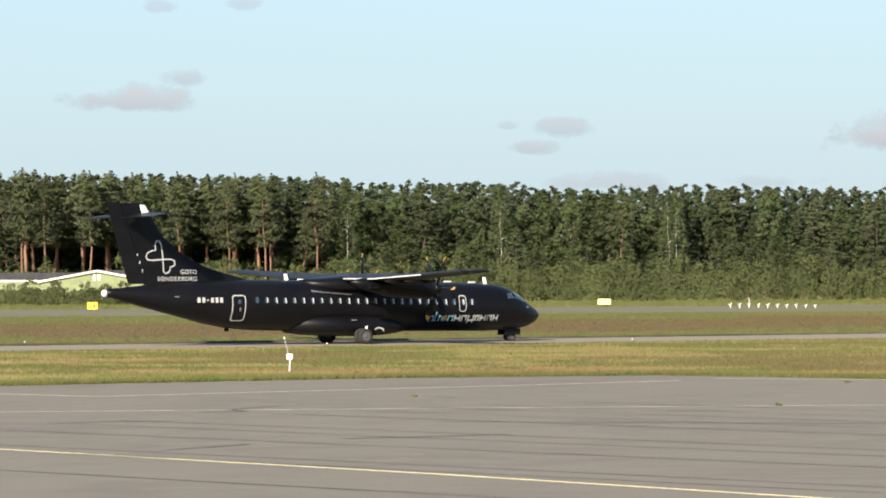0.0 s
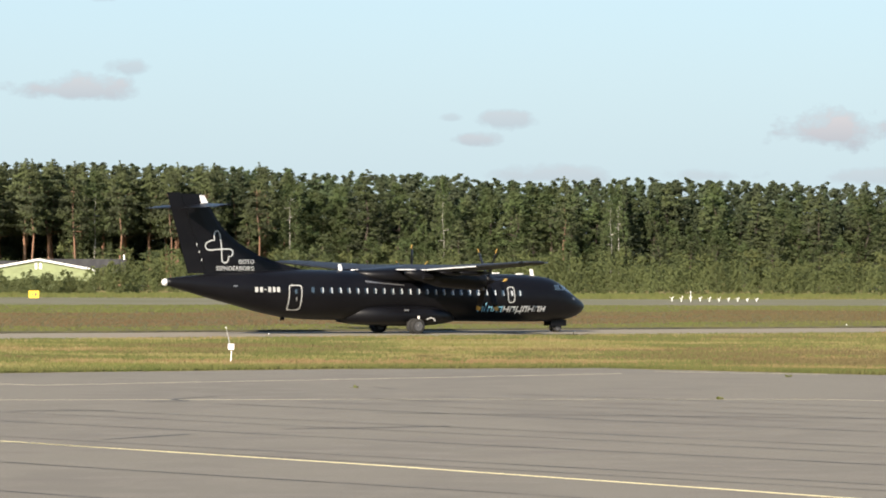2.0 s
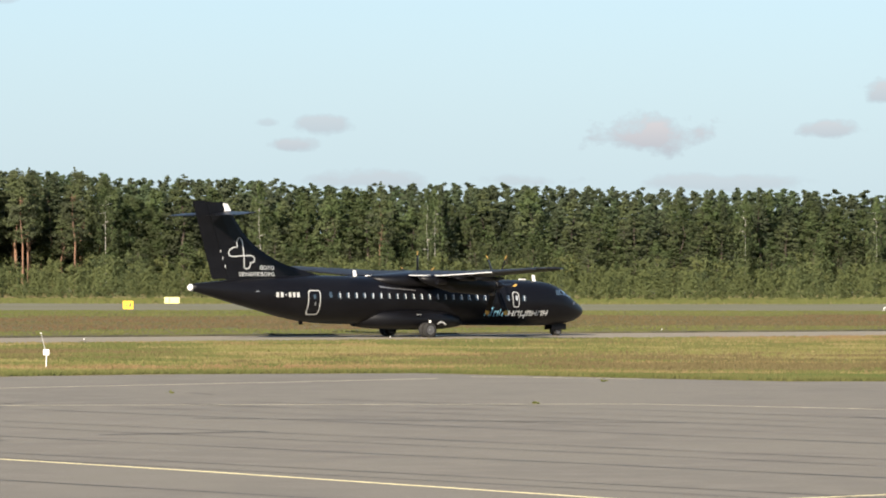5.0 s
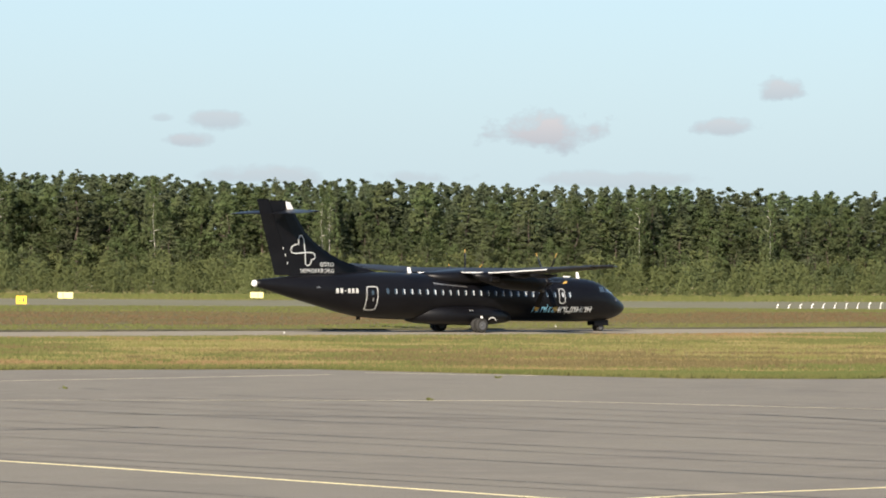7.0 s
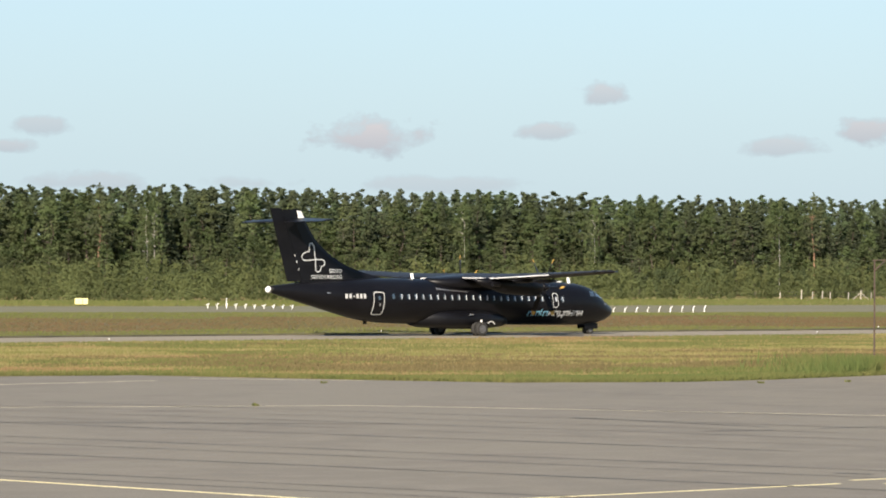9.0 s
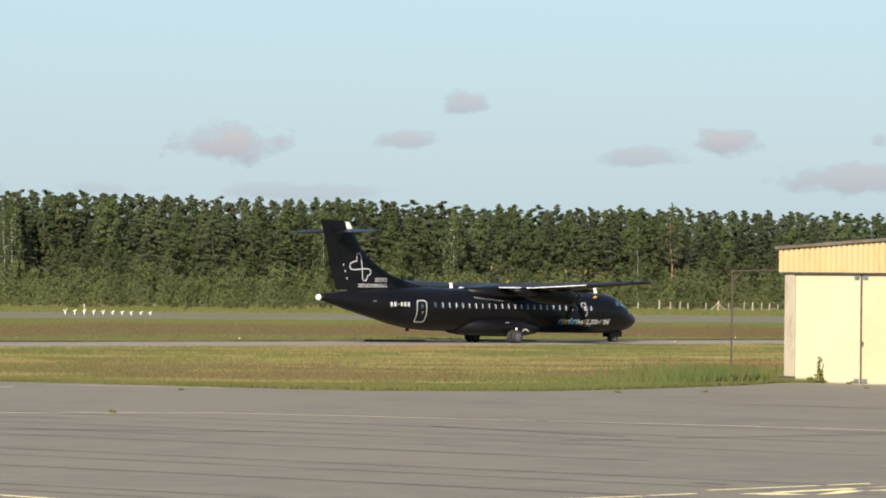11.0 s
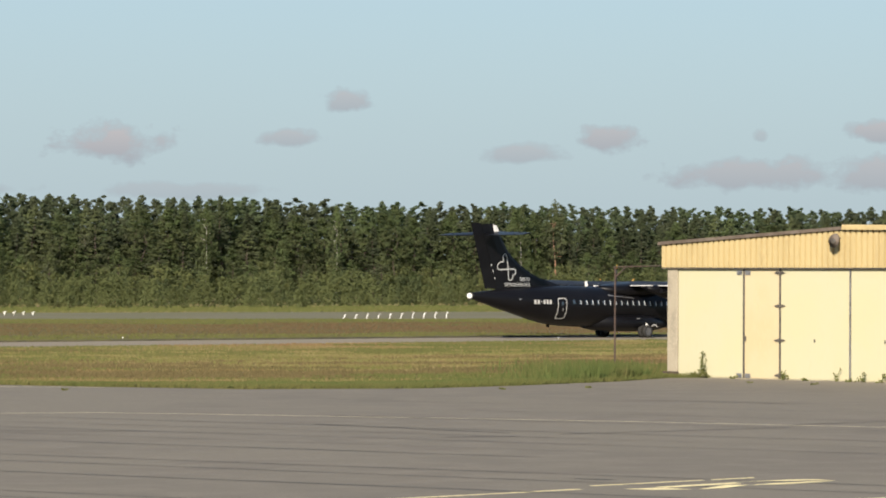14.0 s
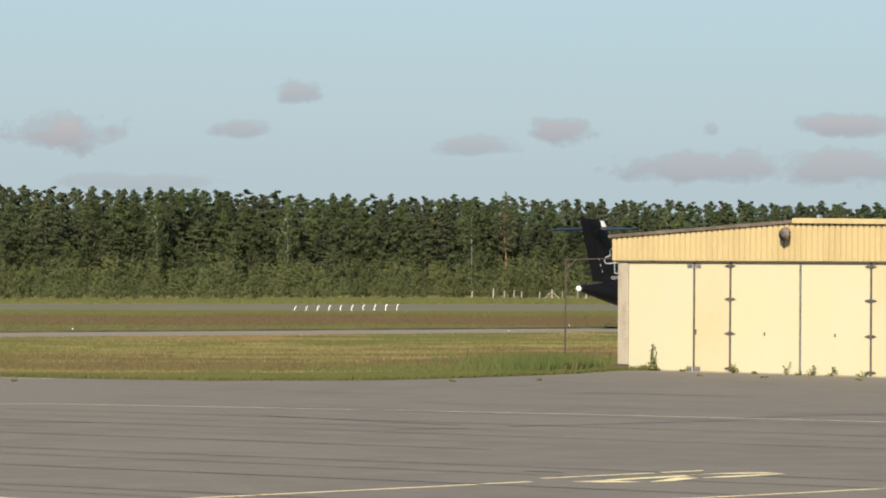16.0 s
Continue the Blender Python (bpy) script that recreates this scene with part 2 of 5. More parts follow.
DARK_CREAM = material("darker cream door paint", (0.455, 0.392, 0.255), 0.55, vary=[(0.5, (0.44, 0.37, 0.225), 0.5, 6, (1, 1, 0.6)), (7, (0.47, 0.395, 0.24), 0.25, 5, (1, 1, 0.3))])
SHEET = material("ochre sheet metal", (0.42, 0.335, 0.17), 0.5, vary=[(0.8, (0.38, 0.3, 0.15), 0.5, 6, (1, 1, 0.3)), (9, (0.44, 0.35, 0.18), 0.25, 4, (1, 1, 0.2))])
ROOF = material("brown roofing felt", (0.085, 0.065, 0.05), 0.85, vary=[(1.2, (0.13, 0.105, 0.085), 0.5, 5, ONE)], bump=0.2)
CONCRETE = material("grey concrete", (0.30, 0.265, 0.2), 0.9, vary=[(1.1, (0.22, 0.195, 0.15), 0.5, 6, (1, 1, 0.4)), (14, (0.35, 0.31, 0.24), 0.3, 4, ONE)], bump=0.15)
RUST = material("rusty brown steel", (0.06, 0.038, 0.03), 0.85, vary=[(5, (0.035, 0.026, 0.024), 0.5, 5, ONE)])
DARK_METAL = material("dark weathered metal", (0.055, 0.05, 0.045), 0.6, vary=[(6, (0.11, 0.09, 0.07), 0.4, 5, ONE)])
GREEN_WALL = material("pale green boards", (0.21, 0.245, 0.125), 0.8, vary=[(0.5, (0.17, 0.2, 0.1), 0.5, 5, (1, 1, 3))])
DARK_ROOF = material("dark grey roof", (0.03, 0.03, 0.034), 0.9, vary=[(1.0, (0.045, 0.045, 0.047), 0.5, 5, ONE)])
WOOD = material("grey wooden post", (0.26, 0.24, 0.2), 0.9, per_object=0.3, vary=[(3, (0.25, 0.23, 0.2), 0.5, 5, (1, 1, 0.3))])


# ---- helpers for meshes ----
def link(name, bm, mat, parent=None, label="", smooth=False):
    me = bpy.data.meshes.new(name)
    bmesh.ops.recalc_face_normals(bm, faces=bm.faces)
    bm.to_mesh(me)
    bm.free()
    for x in (mat if isinstance(mat, (list, tuple)) else (mat,)):
        me.materials.append(x)
    if smooth:
        me.polygons.foreach_set("use_smooth", [True] * len(me.polygons))
    ob = new(name, me)
    if parent:
        ob.parent = parent
    if label:
        ob["label"] = label
    return ob


part = link


def raw(name, verts, faces, mat, parent=None, smooth=False):
    me = bpy.data.meshes.new(name)
    me.from_pydata(verts, [], faces)
    for x in (mat if isinstance(mat, (list, tuple)) else (mat,)):
        me.materials.append(x)
    if smooth:
        me.polygons.foreach_set("use_smooth", [True] * len(me.polygons))
    ob = new(name, me)
    if parent:
        ob.parent = parent
    return ob


def box(bm, x0, x1, y0, y1, z0, z1, bevel=0.0, m=None):
    r = bmesh.ops.create_cube(bm, size=1.0)
    vs = r["verts"]
    for v in vs:
        v.co = Vector(((x0 + x1) / 2 + v.co.x * (x1 - x0), (y0 + y1) / 2 + v.co.y * (y1 - y0), (z0 + z1) / 2 + v.co.z * (z1 - z0)))
    if bevel:
        es = list({ed for v in vs for ed in v.link_edges})
        vs = bmesh.ops.bevel(bm, geom=es, offset=bevel, segments=1, affect="EDGES")["verts"]
    if m is not None:
        bmesh.ops.transform(bm, matrix=m, verts=list({v for v in vs}))
    return bm


def boxed(*args, **kw):
    return box(bmesh.new(), *args, **kw)


def rod(bm, p, q, r0, r1=None, n=8):
    p, q = Vector(p), Vector(q)
    r1 = r0 if r1 is None else r1
    d = (q - p)
    m = Matrix.Translation((p + q) / 2) @ d.to_track_quat("Z", "Y").to_matrix().to_4x4()
    bmesh.ops.create_cone(bm, cap_ends=True, segments=n, radius1=r0, radius2=r1, depth=d.length, matrix=m)
    return bm


def loft(rings, cap=True):
    bm = bmesh.new()
    rows = [[bm.verts.new(p) for p in ring] for ring in rings]
    n = len(rows[0])
    for a_, b_ in zip(rows, rows[1:]):
        for i in range(n):
            bm.faces.new((a_[i], a_[(i + 1) % n], b_[(i + 1) % n], b_[i]))
    if cap:
        bm.faces.new(rows[0][::-1]), bm.faces.new(rows[-1])
    return bm


def slab(name, outline, top, depth, mat, label=""):
    bm = bmesh.new()
    up = [bm.verts.new((x, y, top)) for x, y in outline]
    lo = [bm.verts.new((x, y, top - depth)) for x, y in outline]
    bm.faces.new(up)
    n = len(up)
    for i in range(n):
        bm.faces.new((up[i], lo[i], lo[(i + 1) % n], up[(i + 1) % n]))
    bmesh.ops.triangulate(bm, faces=[f for f in bm.faces if len(f.verts) > 4])
    ob = link(name, bm, mat)
    return tagged(ob, label=label, kind="structure")


def ribbon(name, pts, width, z, mat, parent, wobble=0.0, thick=0.004):
    """A flat strip of paint or tar along a line on the ground."""
    rng = random.Random(name + str(pts[0]))
    line = []
    for (x0, y0), (x1, y1) in zip(pts, pts[1:]):
        n = max(1, int(math.hypot(x1 - x0, y1 - y0) / 1.5))
        line += [(x0 + (x1 - x0) * i / n, y0 + (y1 - y0) * i / n) for i in range(n)]
    line.append(pts[-1])
    bm = bmesh.new()
    rows = []
    drift = 0.0
    for i, (x, y) in enumerate(line):
        x0, y0 = line[max(0, i - 1)]
        x1, y1 = line[min(len(line) - 1, i + 1)]
        d = Vector((x1 - x0, y1 - y0)).normalized()
        nx, ny = -d.y, d.x
        drift = drift * 0.9 + rng.uniform(-wobble, wobble)
        w = width / 2 * (1 + (rng.uniform(-0.5, 0.5) if wobble else 0))
        rows.append((bm.verts.new((x + nx * (drift + w), y + ny * (drift + w), z + thick)), bm.verts.new((x + nx * (drift - w), y + ny * (drift - w), z + thick))))
    for a_, b_ in zip(rows, rows[1:]):
        bm.faces.new((a_[0], a_[1], b_[1], b_[0]))
    return link(name, bm, mat, parent)


# ---- ground ----
bm = bmesh.new()
bmesh.ops.create_grid(bm, x_segments=40, y_segments=40, size=2400, matrix=pose(0, 1500, 0))
ground = tagged(link("ground", bm, GRASS), label="dry summer airfield grass, patchy green, straw and russet", kind="structure")

EDGE = [(-110, 88), (-60, 110), (-15.5, 129.4), (-8.9, 133.2), (-1.8, 137.3), (8.2, 139.8), (16.0, 133.8), (20.9, 130.6), (27.2, 131.0), (31.0, 133.6), (36.9, 139.4), (40.3, 144.4), (52, 158), (150, 158)]
apron = slab("apron", EDGE + [(150, -60), (-110, -60)], 0.03, 0.2, ASPHALT, "weathered grey asphalt apron with tar seams and faded lines")
ribbon("sand_strip", [(-60, 110.1), (-15.5, 129.5), (-8.9, 133.3), (-1.8, 137.4), (8.2, 139.9), (16.0, 133.9)], 0.5, 0.03, SAND, apron, 0.06)

TAXI = radians(30.0)
c, s_ = math.cos(TAXI), math.sin(TAXI)


def along(u, v):
    """u metres along the taxiway from the aircraft's first place, v to its far side."""
    return (-5.4 + u * c - v * s_, 203.2 + u * s_ + v * c)


taxiway = slab("taxiway", [along(-400, -6.2), along(400, -6.2), along(400, 6.4), along(-400, 6.4)], 0.03, 0.2, TAXI_ASPHALT, "narrow grey asphalt taxiway between grass strips")
# shadow line under the far grass edge, built as a low dark lip
bm = box(bmesh.new(), -400, 400, 6.45, 7.0, -0.1, 0.13, 0.03)
lip = tagged(link("edge_shade_lip", bm, EDGE_SHADE), label="shade of the grass edge along the taxiway, built as a dark lip", kind="structure")
lip.matrix_basis = pose(-5.4, 203.2, 0, 0, 0, 30.0)
runway = slab("runway", [(-400, 237), (-40, 334), (22, 351), (76, 361), (400, 440), (500, 560), (120, 447), (26, 408), (-48, 400), (-400, 318)], 0.03, 0.2, RUNWAY_ASPHALT, "distant pale grey asphalt runway")

far_side = lambda x: 203.2 + (x + 5.4) * math.tan(TAXI) + 7.1 / c
slab("infield", [(-200, far_side(-200)), (330, far_side(330)), (330, 422.9), (76, 361), (22, 351), (-40, 334), (-200, 290.9)], 0.012, 0.2, INFIELD, "mown infield grass, russet and olive, beside the taxiway")

# ---- paint and seams on the apron ----
for pts, w, mat, nm in [
    ([(-60, 140.5), (-10.0, 83.05), (-0.1, 72.2), (6.4, 64.4), (16, 52.6)], 0.22, YELLOW_LINE, "yellow_line"),
    ([(-40, 101.0), (-12.7, 105.2), (0.7, 107.1), (13.0, 108.3), (18.5, 105.1), (26.7, 100.0), (33.8, 94.4), (60, 74)], 0.2, WHITE_LINE, "white_line"),
    ([(-40, 145), (-14.5, 121.0), (-11.1, 118.0)], 0.22, WHITE_LINE, "white_line"),
    ([(-11.1, 118.0), (-6.6, 121.4), (1.1, 127.0), (8.5, 133.0)], 0.22, WHITE_LINE, "white_line"),
    ([(9.9, 135.5), (16.0, 133.0)], 0.25, WHITE_LINE, "white_line"),
    ([(4, 58.2), (10.3, 63.6), (15.3, 66.6), (17.2, 67.8)], 0.18, YELLOW_LINE, "yellow_line"),
    ([(17.7, 68.85), (18.1, 69.1), (20.4, 70.5)], 0.18, YELLOW_LINE, "yellow_line"),
    ([(10, 57.8), (19.7, 63.0), (23.3, 65.0), (33, 70.3)], 0.16, YELLOW_LINE, "yellow_line"),
]:
    ribbon(nm, pts, w, 0.03, mat, apron)
bm = bmesh.new()
for quad in ([(18.0, 67.7), (18.8, 68.06), (19.3, 67.4), (18.5, 67.3)], [(18.8, 68.3), (20.3, 69.3), (20.8, 69.7), (20.8, 69.2), (19.7, 68.5), (18.9, 67.95)], [(19.4, 67.4), (20.4, 68.85), (20.8, 68.7), (20.0, 67.7)],
             [(20.85, 69.75), (22.1, 70.4), (22.7, 70.5), (23.0, 69.95), (22.3, 70.05), (21.6, 69.95)], [(20.8, 68.65), (21.4, 69.2), (22.3, 69.7), (22.9, 69.8), (22.2, 69.3), (21.5, 68.8)], [(20.6, 70.7), (21.7, 71.35), (21.6, 71.05), (20.6, 70.5)]):
    bm.faces.new([bm.verts.new((x, y, 0.036)) for x, y in quad])
link("painted_arrow", bm, YELLOW_LINE, apron)
rng = random.Random(3)
dx, dy = 0.72, -0.694
# tar seams of the paving lanes: distance of each from the origin, and its width
for off, w in ((41.3, 0.1), (47.2, 0.1), (52.6, 0.06), (54.1, 0.08), (59.4, 0.1), (62.9, 0.07), (65.2, 0.1), (71.1, 0.12), (74.2, 0.05), (77.2, 0.09), (80.0, 0.06), (83.2, 0.1), (89.2, 0.09), (95.3, 0.07), (101.2, 0.08), (107.4, 0.06)):
    px, py = 0.694 * off, 0.72 * off
    if off > 85:
        pieces = [(rng.uniform(-75, -50), rng.uniform(-30, -5)), (rng.uniform(0, 8), rng.uniform(20, 45))]
    else:
        pieces = [(-75, 45)] if rng.random() < 0.7 else [(-75, rng.uniform(-45, -32)), (rng.uniform(-30, -25), 45)]
    for a0, a1 in pieces:
        ribbon("tar_seam", [(px + dx * a0, py + dy * a0), (px + dx * a1, py + dy * a1)], w * 1.2, 0.03, SEAM, apron, 0.035)
for pts in ([(-6.8, 104.3), (-5.6, 105.0), (-6.2, 106.6), (-4.9, 109.0)], [(-6.2, 82.2), (-4.4, 84.8)], [(-9.9, 97.7), (-7.2, 98.4)], [(-2.4, 87.6), (1.6, 89.6)], [(-0.2, 97.3), (6, 96.2), (12.9, 94.9)], [(17.7, 99.2), (21.7, 92.8)], [(19.5, 90.6), (21.4, 91.0)], [(18.0, 71.4), (18.6, 70.8)], [(22.8, 92.0), (30.0, 95.4)], [(30.5, 97.1), (35.8, 100.0)], [(-0.4, 117.2), (0.3, 115.5)], [(31.5, 118.2), (36, 113)]):
    ribbon("crack", pts, 0.16, 0.031, SEAM, apron, 0.06)


# ---- hangar ----
def hangar():
    """Front along its own x from the corner by the grass, doors facing -y, depth along +y."""
    root = tagged(new("hangar"), label="low cream hangar with hinged folding doors and ochre corrugated fascia", category="hangar")
    a_ = math.atan2(135.3 - 145.5, 47.8 - 41.0)
    root.matrix_basis = pose(41.0, 145.5, 0.0, 0, 0, math.degrees(a_))
    W, H, DEEP = 20.8, 4.53, 22.0
    pitch = lambda x: 1.47 - (8.6 - x) * 0.06 if x < 8.6 else 1.5 - (x - 8.6) * 0.012
    # shell: side walls and back wall
    part("side_wall", boxed(-0.95, -0.7, 0.45, DEEP, 0, H + 0.4), CONCRETE, root)
    part("side_wall", boxed(W, W + 0.25, 0.45, DEEP, 0, H + 0.4), CONCRETE, root)
    part("back_wall", boxed(-0.7, W, DEEP - 0.25, DEEP, 0, H + 0.4), CONCRETE, root)
    part("corner_pillar", boxed(-0.62, -0.08, 0.05, 0.45, 0.25, H, 0.02), CONCRETE, root, "stained grey concrete pillar")
    part("plinth", boxed(-0.85, -0.03, 0.0, 0.5, 0, 0.25, 0.02), RUST, root, "dark red plinth")
    part("corner_pillar", boxed(W - 0.3, W, 0.05, 0.45, 0, H, 0.02), CONCRETE, root)
    part("lintel", boxed(-0.7, W, 0.3, 0.5, H - 0.05, H + 0.85), DARK_METAL, root)
    # door leaves
    leaves = [(-0.06, 3.36, CREAM), (3.44, 5.23, DARK_CREAM), (5.31, 8.75, CREAM), (8.84, 12.21, CREAM), (12.29, 14.1, DARK_CREAM), (14.18, 17.6, CREAM), (17.68, 20.45, CREAM)]
    for k, (x0, x1, mat) in enumerate(leaves):
        leaf = part("door", boxed(x0, x1, 0.10, 0.18, 0.06, H - 0.02, 0.012), mat, root, "cream painted door leaf" if mat is CREAM else "darker yellow narrow door leaf")
        part("door_rail", boxed(x0 + 0.04, x1 - 0.04, 0.095, 0.10, 0.08, 0.2), mat, leaf)
        if k in (1, 3):
            x = x1 + 0.04
            for z in (0.2, 1.6, 2.98, 4.3):
                bm = bmesh.new()
                for sgn in (-1, 1):
                    loft_pts = [(x + sgn * 0.29, z), (x + sgn * 0.12, z + 0.06), (x, z + 0.04), (x, z - 0.04), (x + sgn * 0.12, z - 0.06)]
                    f0 = [bm.verts.new((px, 0.055, pz)) for px, pz in loft_pts]
                    f1 = [bm.verts.new((px, 0.095, pz)) for px, pz in loft_pts]
                    bm.faces.new(f0), bm.faces.new(f1[::-1])
                    for i in range(5):
                        bm.faces.new((f0[i], f0[(i + 1) % 5], f1[(i + 1) % 5], f1[i]))
                rod(bm, (x, 0.05, z - 0.09), (x, 0.05, z + 0.09), 0.03)
                part("hinge", bm, DARK_METAL, leaf, "dark steel strap hinge")
        if k in (0, 1):
            for z in (0.16, 4.3):
                x = x1 - 0.18 if k == 0 else x0 + 0.18
                part("bolt_plate", boxed(x - 0.14, x + 0.14, 0.075, 0.084, z - 0.09, z + 0.09, 0.005), METAL, leaf, "grey bolt plate")
        if k in (2, 3):
            part("lock", boxed((x0 + x1) / 2 - 0.03, (x0 + x1) / 2 + 0.03, 0.06, 0.10, 1.55, 1.68, 0.008), DARK_METAL, leaf)
        if k == 1:
            part("handle", boxed(x0 + 0.05, x0 + 0.1, 0.04, 0.1, 1.55, 1.75, 0.01), DARK_METAL, leaf)
    for x in (3.4, 5.27, 8.8, 12.25, 14.14, 17.64):
        part("door_gap", boxed(x - 0.045, x + 0.045, 0.085, 0.2, 0.06, H - 0.02), DARK_METAL, root)
    part("door_post", boxed(8.78, 8.84, 0.06, 0.12, 0.06, H - 0.02), METAL, root, "grey meeting rail")
    part("threshold", boxed(-0.1, W, 0.02, 0.4, 0.0, 0.055), CONCRETE, root)
    # corrugated fascia of separate sheets, its top edge following the roof
    pitch_x, step = 0.84, 0.28
    n = int(round((W + 1.1) / pitch_x))
    for i in range(n):
        x0 = -0.85 + i * pitch_x
        vs, fs = [], []
        prof = [(0, 0), (0.025, -0.1), (0.205, -0.1), (0.23, 0)]
        line = [(x0 + r * step + px, py) for r in range(3) for px, py in prof[:4]] + [(x0 + pitch_x, 0)]
        for px, py in line:
            vs += [(px, 0.03 + py, H - 0.02), (px, 0.03 + py, H + pitch(px)), (px, 0.05 + py, H - 0.02), (px, 0.05 + py, H + pitch(px))]
        for j in range(len(line) - 1):
            q = j * 4
            fs += [(q, q + 4, q + 5, q + 1), (q + 2, q + 3, q + 7, q + 6), (q + 1, q + 5, q + 7, q + 3), (q, q + 2, q + 6, q + 4)]
        raw("fascia_sheet", vs, fs, SHEET, root)
    part("drip_rail", boxed(-0.85, W, -0.05, 0.06, H - 0.075, H - 0.025), DARK_METAL, root)
    # two roof slopes with overhang
    for x0, x1, nm in ((-0.98, 8.59, "roof"), (8.6, W + 0.4, "roof")):
        bm = bmesh.new()
        lo = [bm.verts.new((x, y, H + pitch(x) + dz)) for dz in (0.0, 0.13) for x, y in ((x0, -0.16), (x1, -0.16), (x1, DEEP), (x0, DEEP))]
        for f in ((3, 2, 1, 0), (4, 5, 6, 7), (0, 1, 5, 4), (1, 2, 6, 5), (2, 3, 7, 6), (3, 0, 4, 7)):
            bm.faces.new([lo[i] for i in f])
        part(nm, bm, ROOF, root)
    bm = bmesh.new()
    vs = [bm.verts.new((x, y, H + pitch(x) + dz)) for x, y, dz in ((8.6, -0.22, -0.03), (W + 0.45, -0.22, -0.03), (W + 0.45, -0.22, 0.17), (8.6, -0.22, 0.12), (8.6, -0.17, -0.03), (W + 0.45, -0.17, -0.03), (W + 0.45, -0.17, 0.17), (8.6, -0.17, 0.17))]
    for f in ((0, 1, 2, 3), (7, 6, 5, 4), (0, 4, 5, 1), (3, 2, 6, 7), (1, 5, 6, 2), (0, 3, 7, 4)):
        bm.faces.new([vs[i] for i in f])
    part("barge_board", bm, SHEET, root, "pale ochre barge board")
    for x in (11.3, 17.5):
        part("roof_vent", rod(bmesh.new(), (x + 2.0, 6, H + 1.0), (x + 2.0, 6, H + 1.95), 0.12), METAL, root)
    # the hangar's floor slab inside
    part("floor_slab", boxed(-0.7, W, 0.4, DEEP - 0.3, 0.0, 0.05), CONCRETE, root)
    return root


HANGAR = hangar()
HM = HANGAR.matrix_basis


def flood_light():
    root = tagged(new("floodlight"), label="dark floodlight on a short bracket on the hangar fascia", category="floodlight")
    root.matrix_basis = HM @ pose(8.42, -0.09, 5.66)
    bm = bmesh.new()
    rod(bm, (0, 0.05, 0.0), (0, -0.25, 0.0), 0.03)
    part("bracket", bm, DARK_METAL, root)
    rings = []
    for t, r in ((0.0, 0.10), (0.08, 0.18), (0.22, 0.24), (0.34, 0.26)):
        rings.append([(r * math.cos(k * math.pi / 6), -0.2 - t * 0.6, 0.05 - t * 0.5 + r * math.sin(k * math.pi / 6)) for k in range(12)])
    part("lamp_head", loft(rings), ROOF, root, smooth=True)
    bm = bmesh.new()
    bmesh.ops.create_uvsphere(bm, u_segments=10, v_segments=6, radius=0.12, matrix=pose(0, -0.42, -0.12) @ Matrix.Diagonal((1, 0.4, 1, 1)))
    part("lens", bm, DARK_METAL, root, smooth=True)


flood_light()


def gallows():
    root = tagged(new("steel_gantry"), label="thin rusty steel post with a cross bar beside the hangar", category="post")
    x, y = 43.4, 164.7
    part("post", rod(bmesh.new(), (x, y, 0), (x, y, 4.62), 0.045, 0.038), RUST, root)
    part("cross_bar", rod(bmesh.new(), (x - 0.1, y, 4.58), (x + 4.2, y - 0.9, 4.72), 0.028), RUST, root)
    part("post", rod(bmesh.new(), (x + 4.1, y - 0.85, 0), (x + 4.1, y - 0.85, 4.72), 0.07, 0.06), RUST, root)
    part("brace", rod(bmesh.new(), (x, y, 4.1), (x + 0.5, y - 0.1, 4.6), 0.03), RUST, root)


gallows()


# ---- aircraft ----
STATIONS = [  # x from the main axle, bottom, top, half width
    (-14.62, 2.66, 3.04, 0.19), (-14.3, 2.60, 3.10, 0.25), (-13.4, 2.36, 3.18, 0.42), (-12.4, 2.08, 3.27, 0.6), (-10.3, 1.56, 3.42, 0.93), (-8.9, 1.2, 3.5, 1.13), (-7.6, 0.95, 3.54, 1.28),
    (-6.4, 0.83, 3.55, 1.38), (-5.3, 0.78, 3.54, 1.42), (-3, 0.73, 3.50, 1.43), (0, 0.69, 3.45, 1.43), (3, 0.66, 3.4, 1.43), (6, 0.63, 3.35, 1.43), (8.4, 0.61, 3.30, 1.42), (9.3, 0.61, 3.24, 1.39),
    (9.8, 0.62, 3.17, 1.34), (10.25, 0.63, 3.06, 1.28), (10.65, 0.65, 2.90, 1.2), (11.03, 0.69, 2.66, 1.1), (11.41, 0.76, 2.40, 0.98), (11.79, 0.86, 2.14, 0.82), (12.12, 1.0, 1.95, 0.64), (12.38, 1.15, 1.78, 0.43), (12.55, 1.32, 1.63, 0.22), (12.62, 1.45, 1.52, 0.06)]


def hull(x):
    xs = [r[0] for r in STATIONS]
    return [float(np.interp(x, xs, [r[k] for r in STATIONS])) for k in (1, 2, 3)]


def skin(x, z, out=0.0):
    """The point of the starboard skin at x and z, moved out by out."""
    b, t, w = hull(x)
    k = max(-0.99, min(0.99, (z - (b + t) / 2) / ((t - b) / 2)))
    y = w * math.sqrt(1 - k * k)
    return (x, -(y + out * math.sqrt(1 - k * k)), z + out * k)


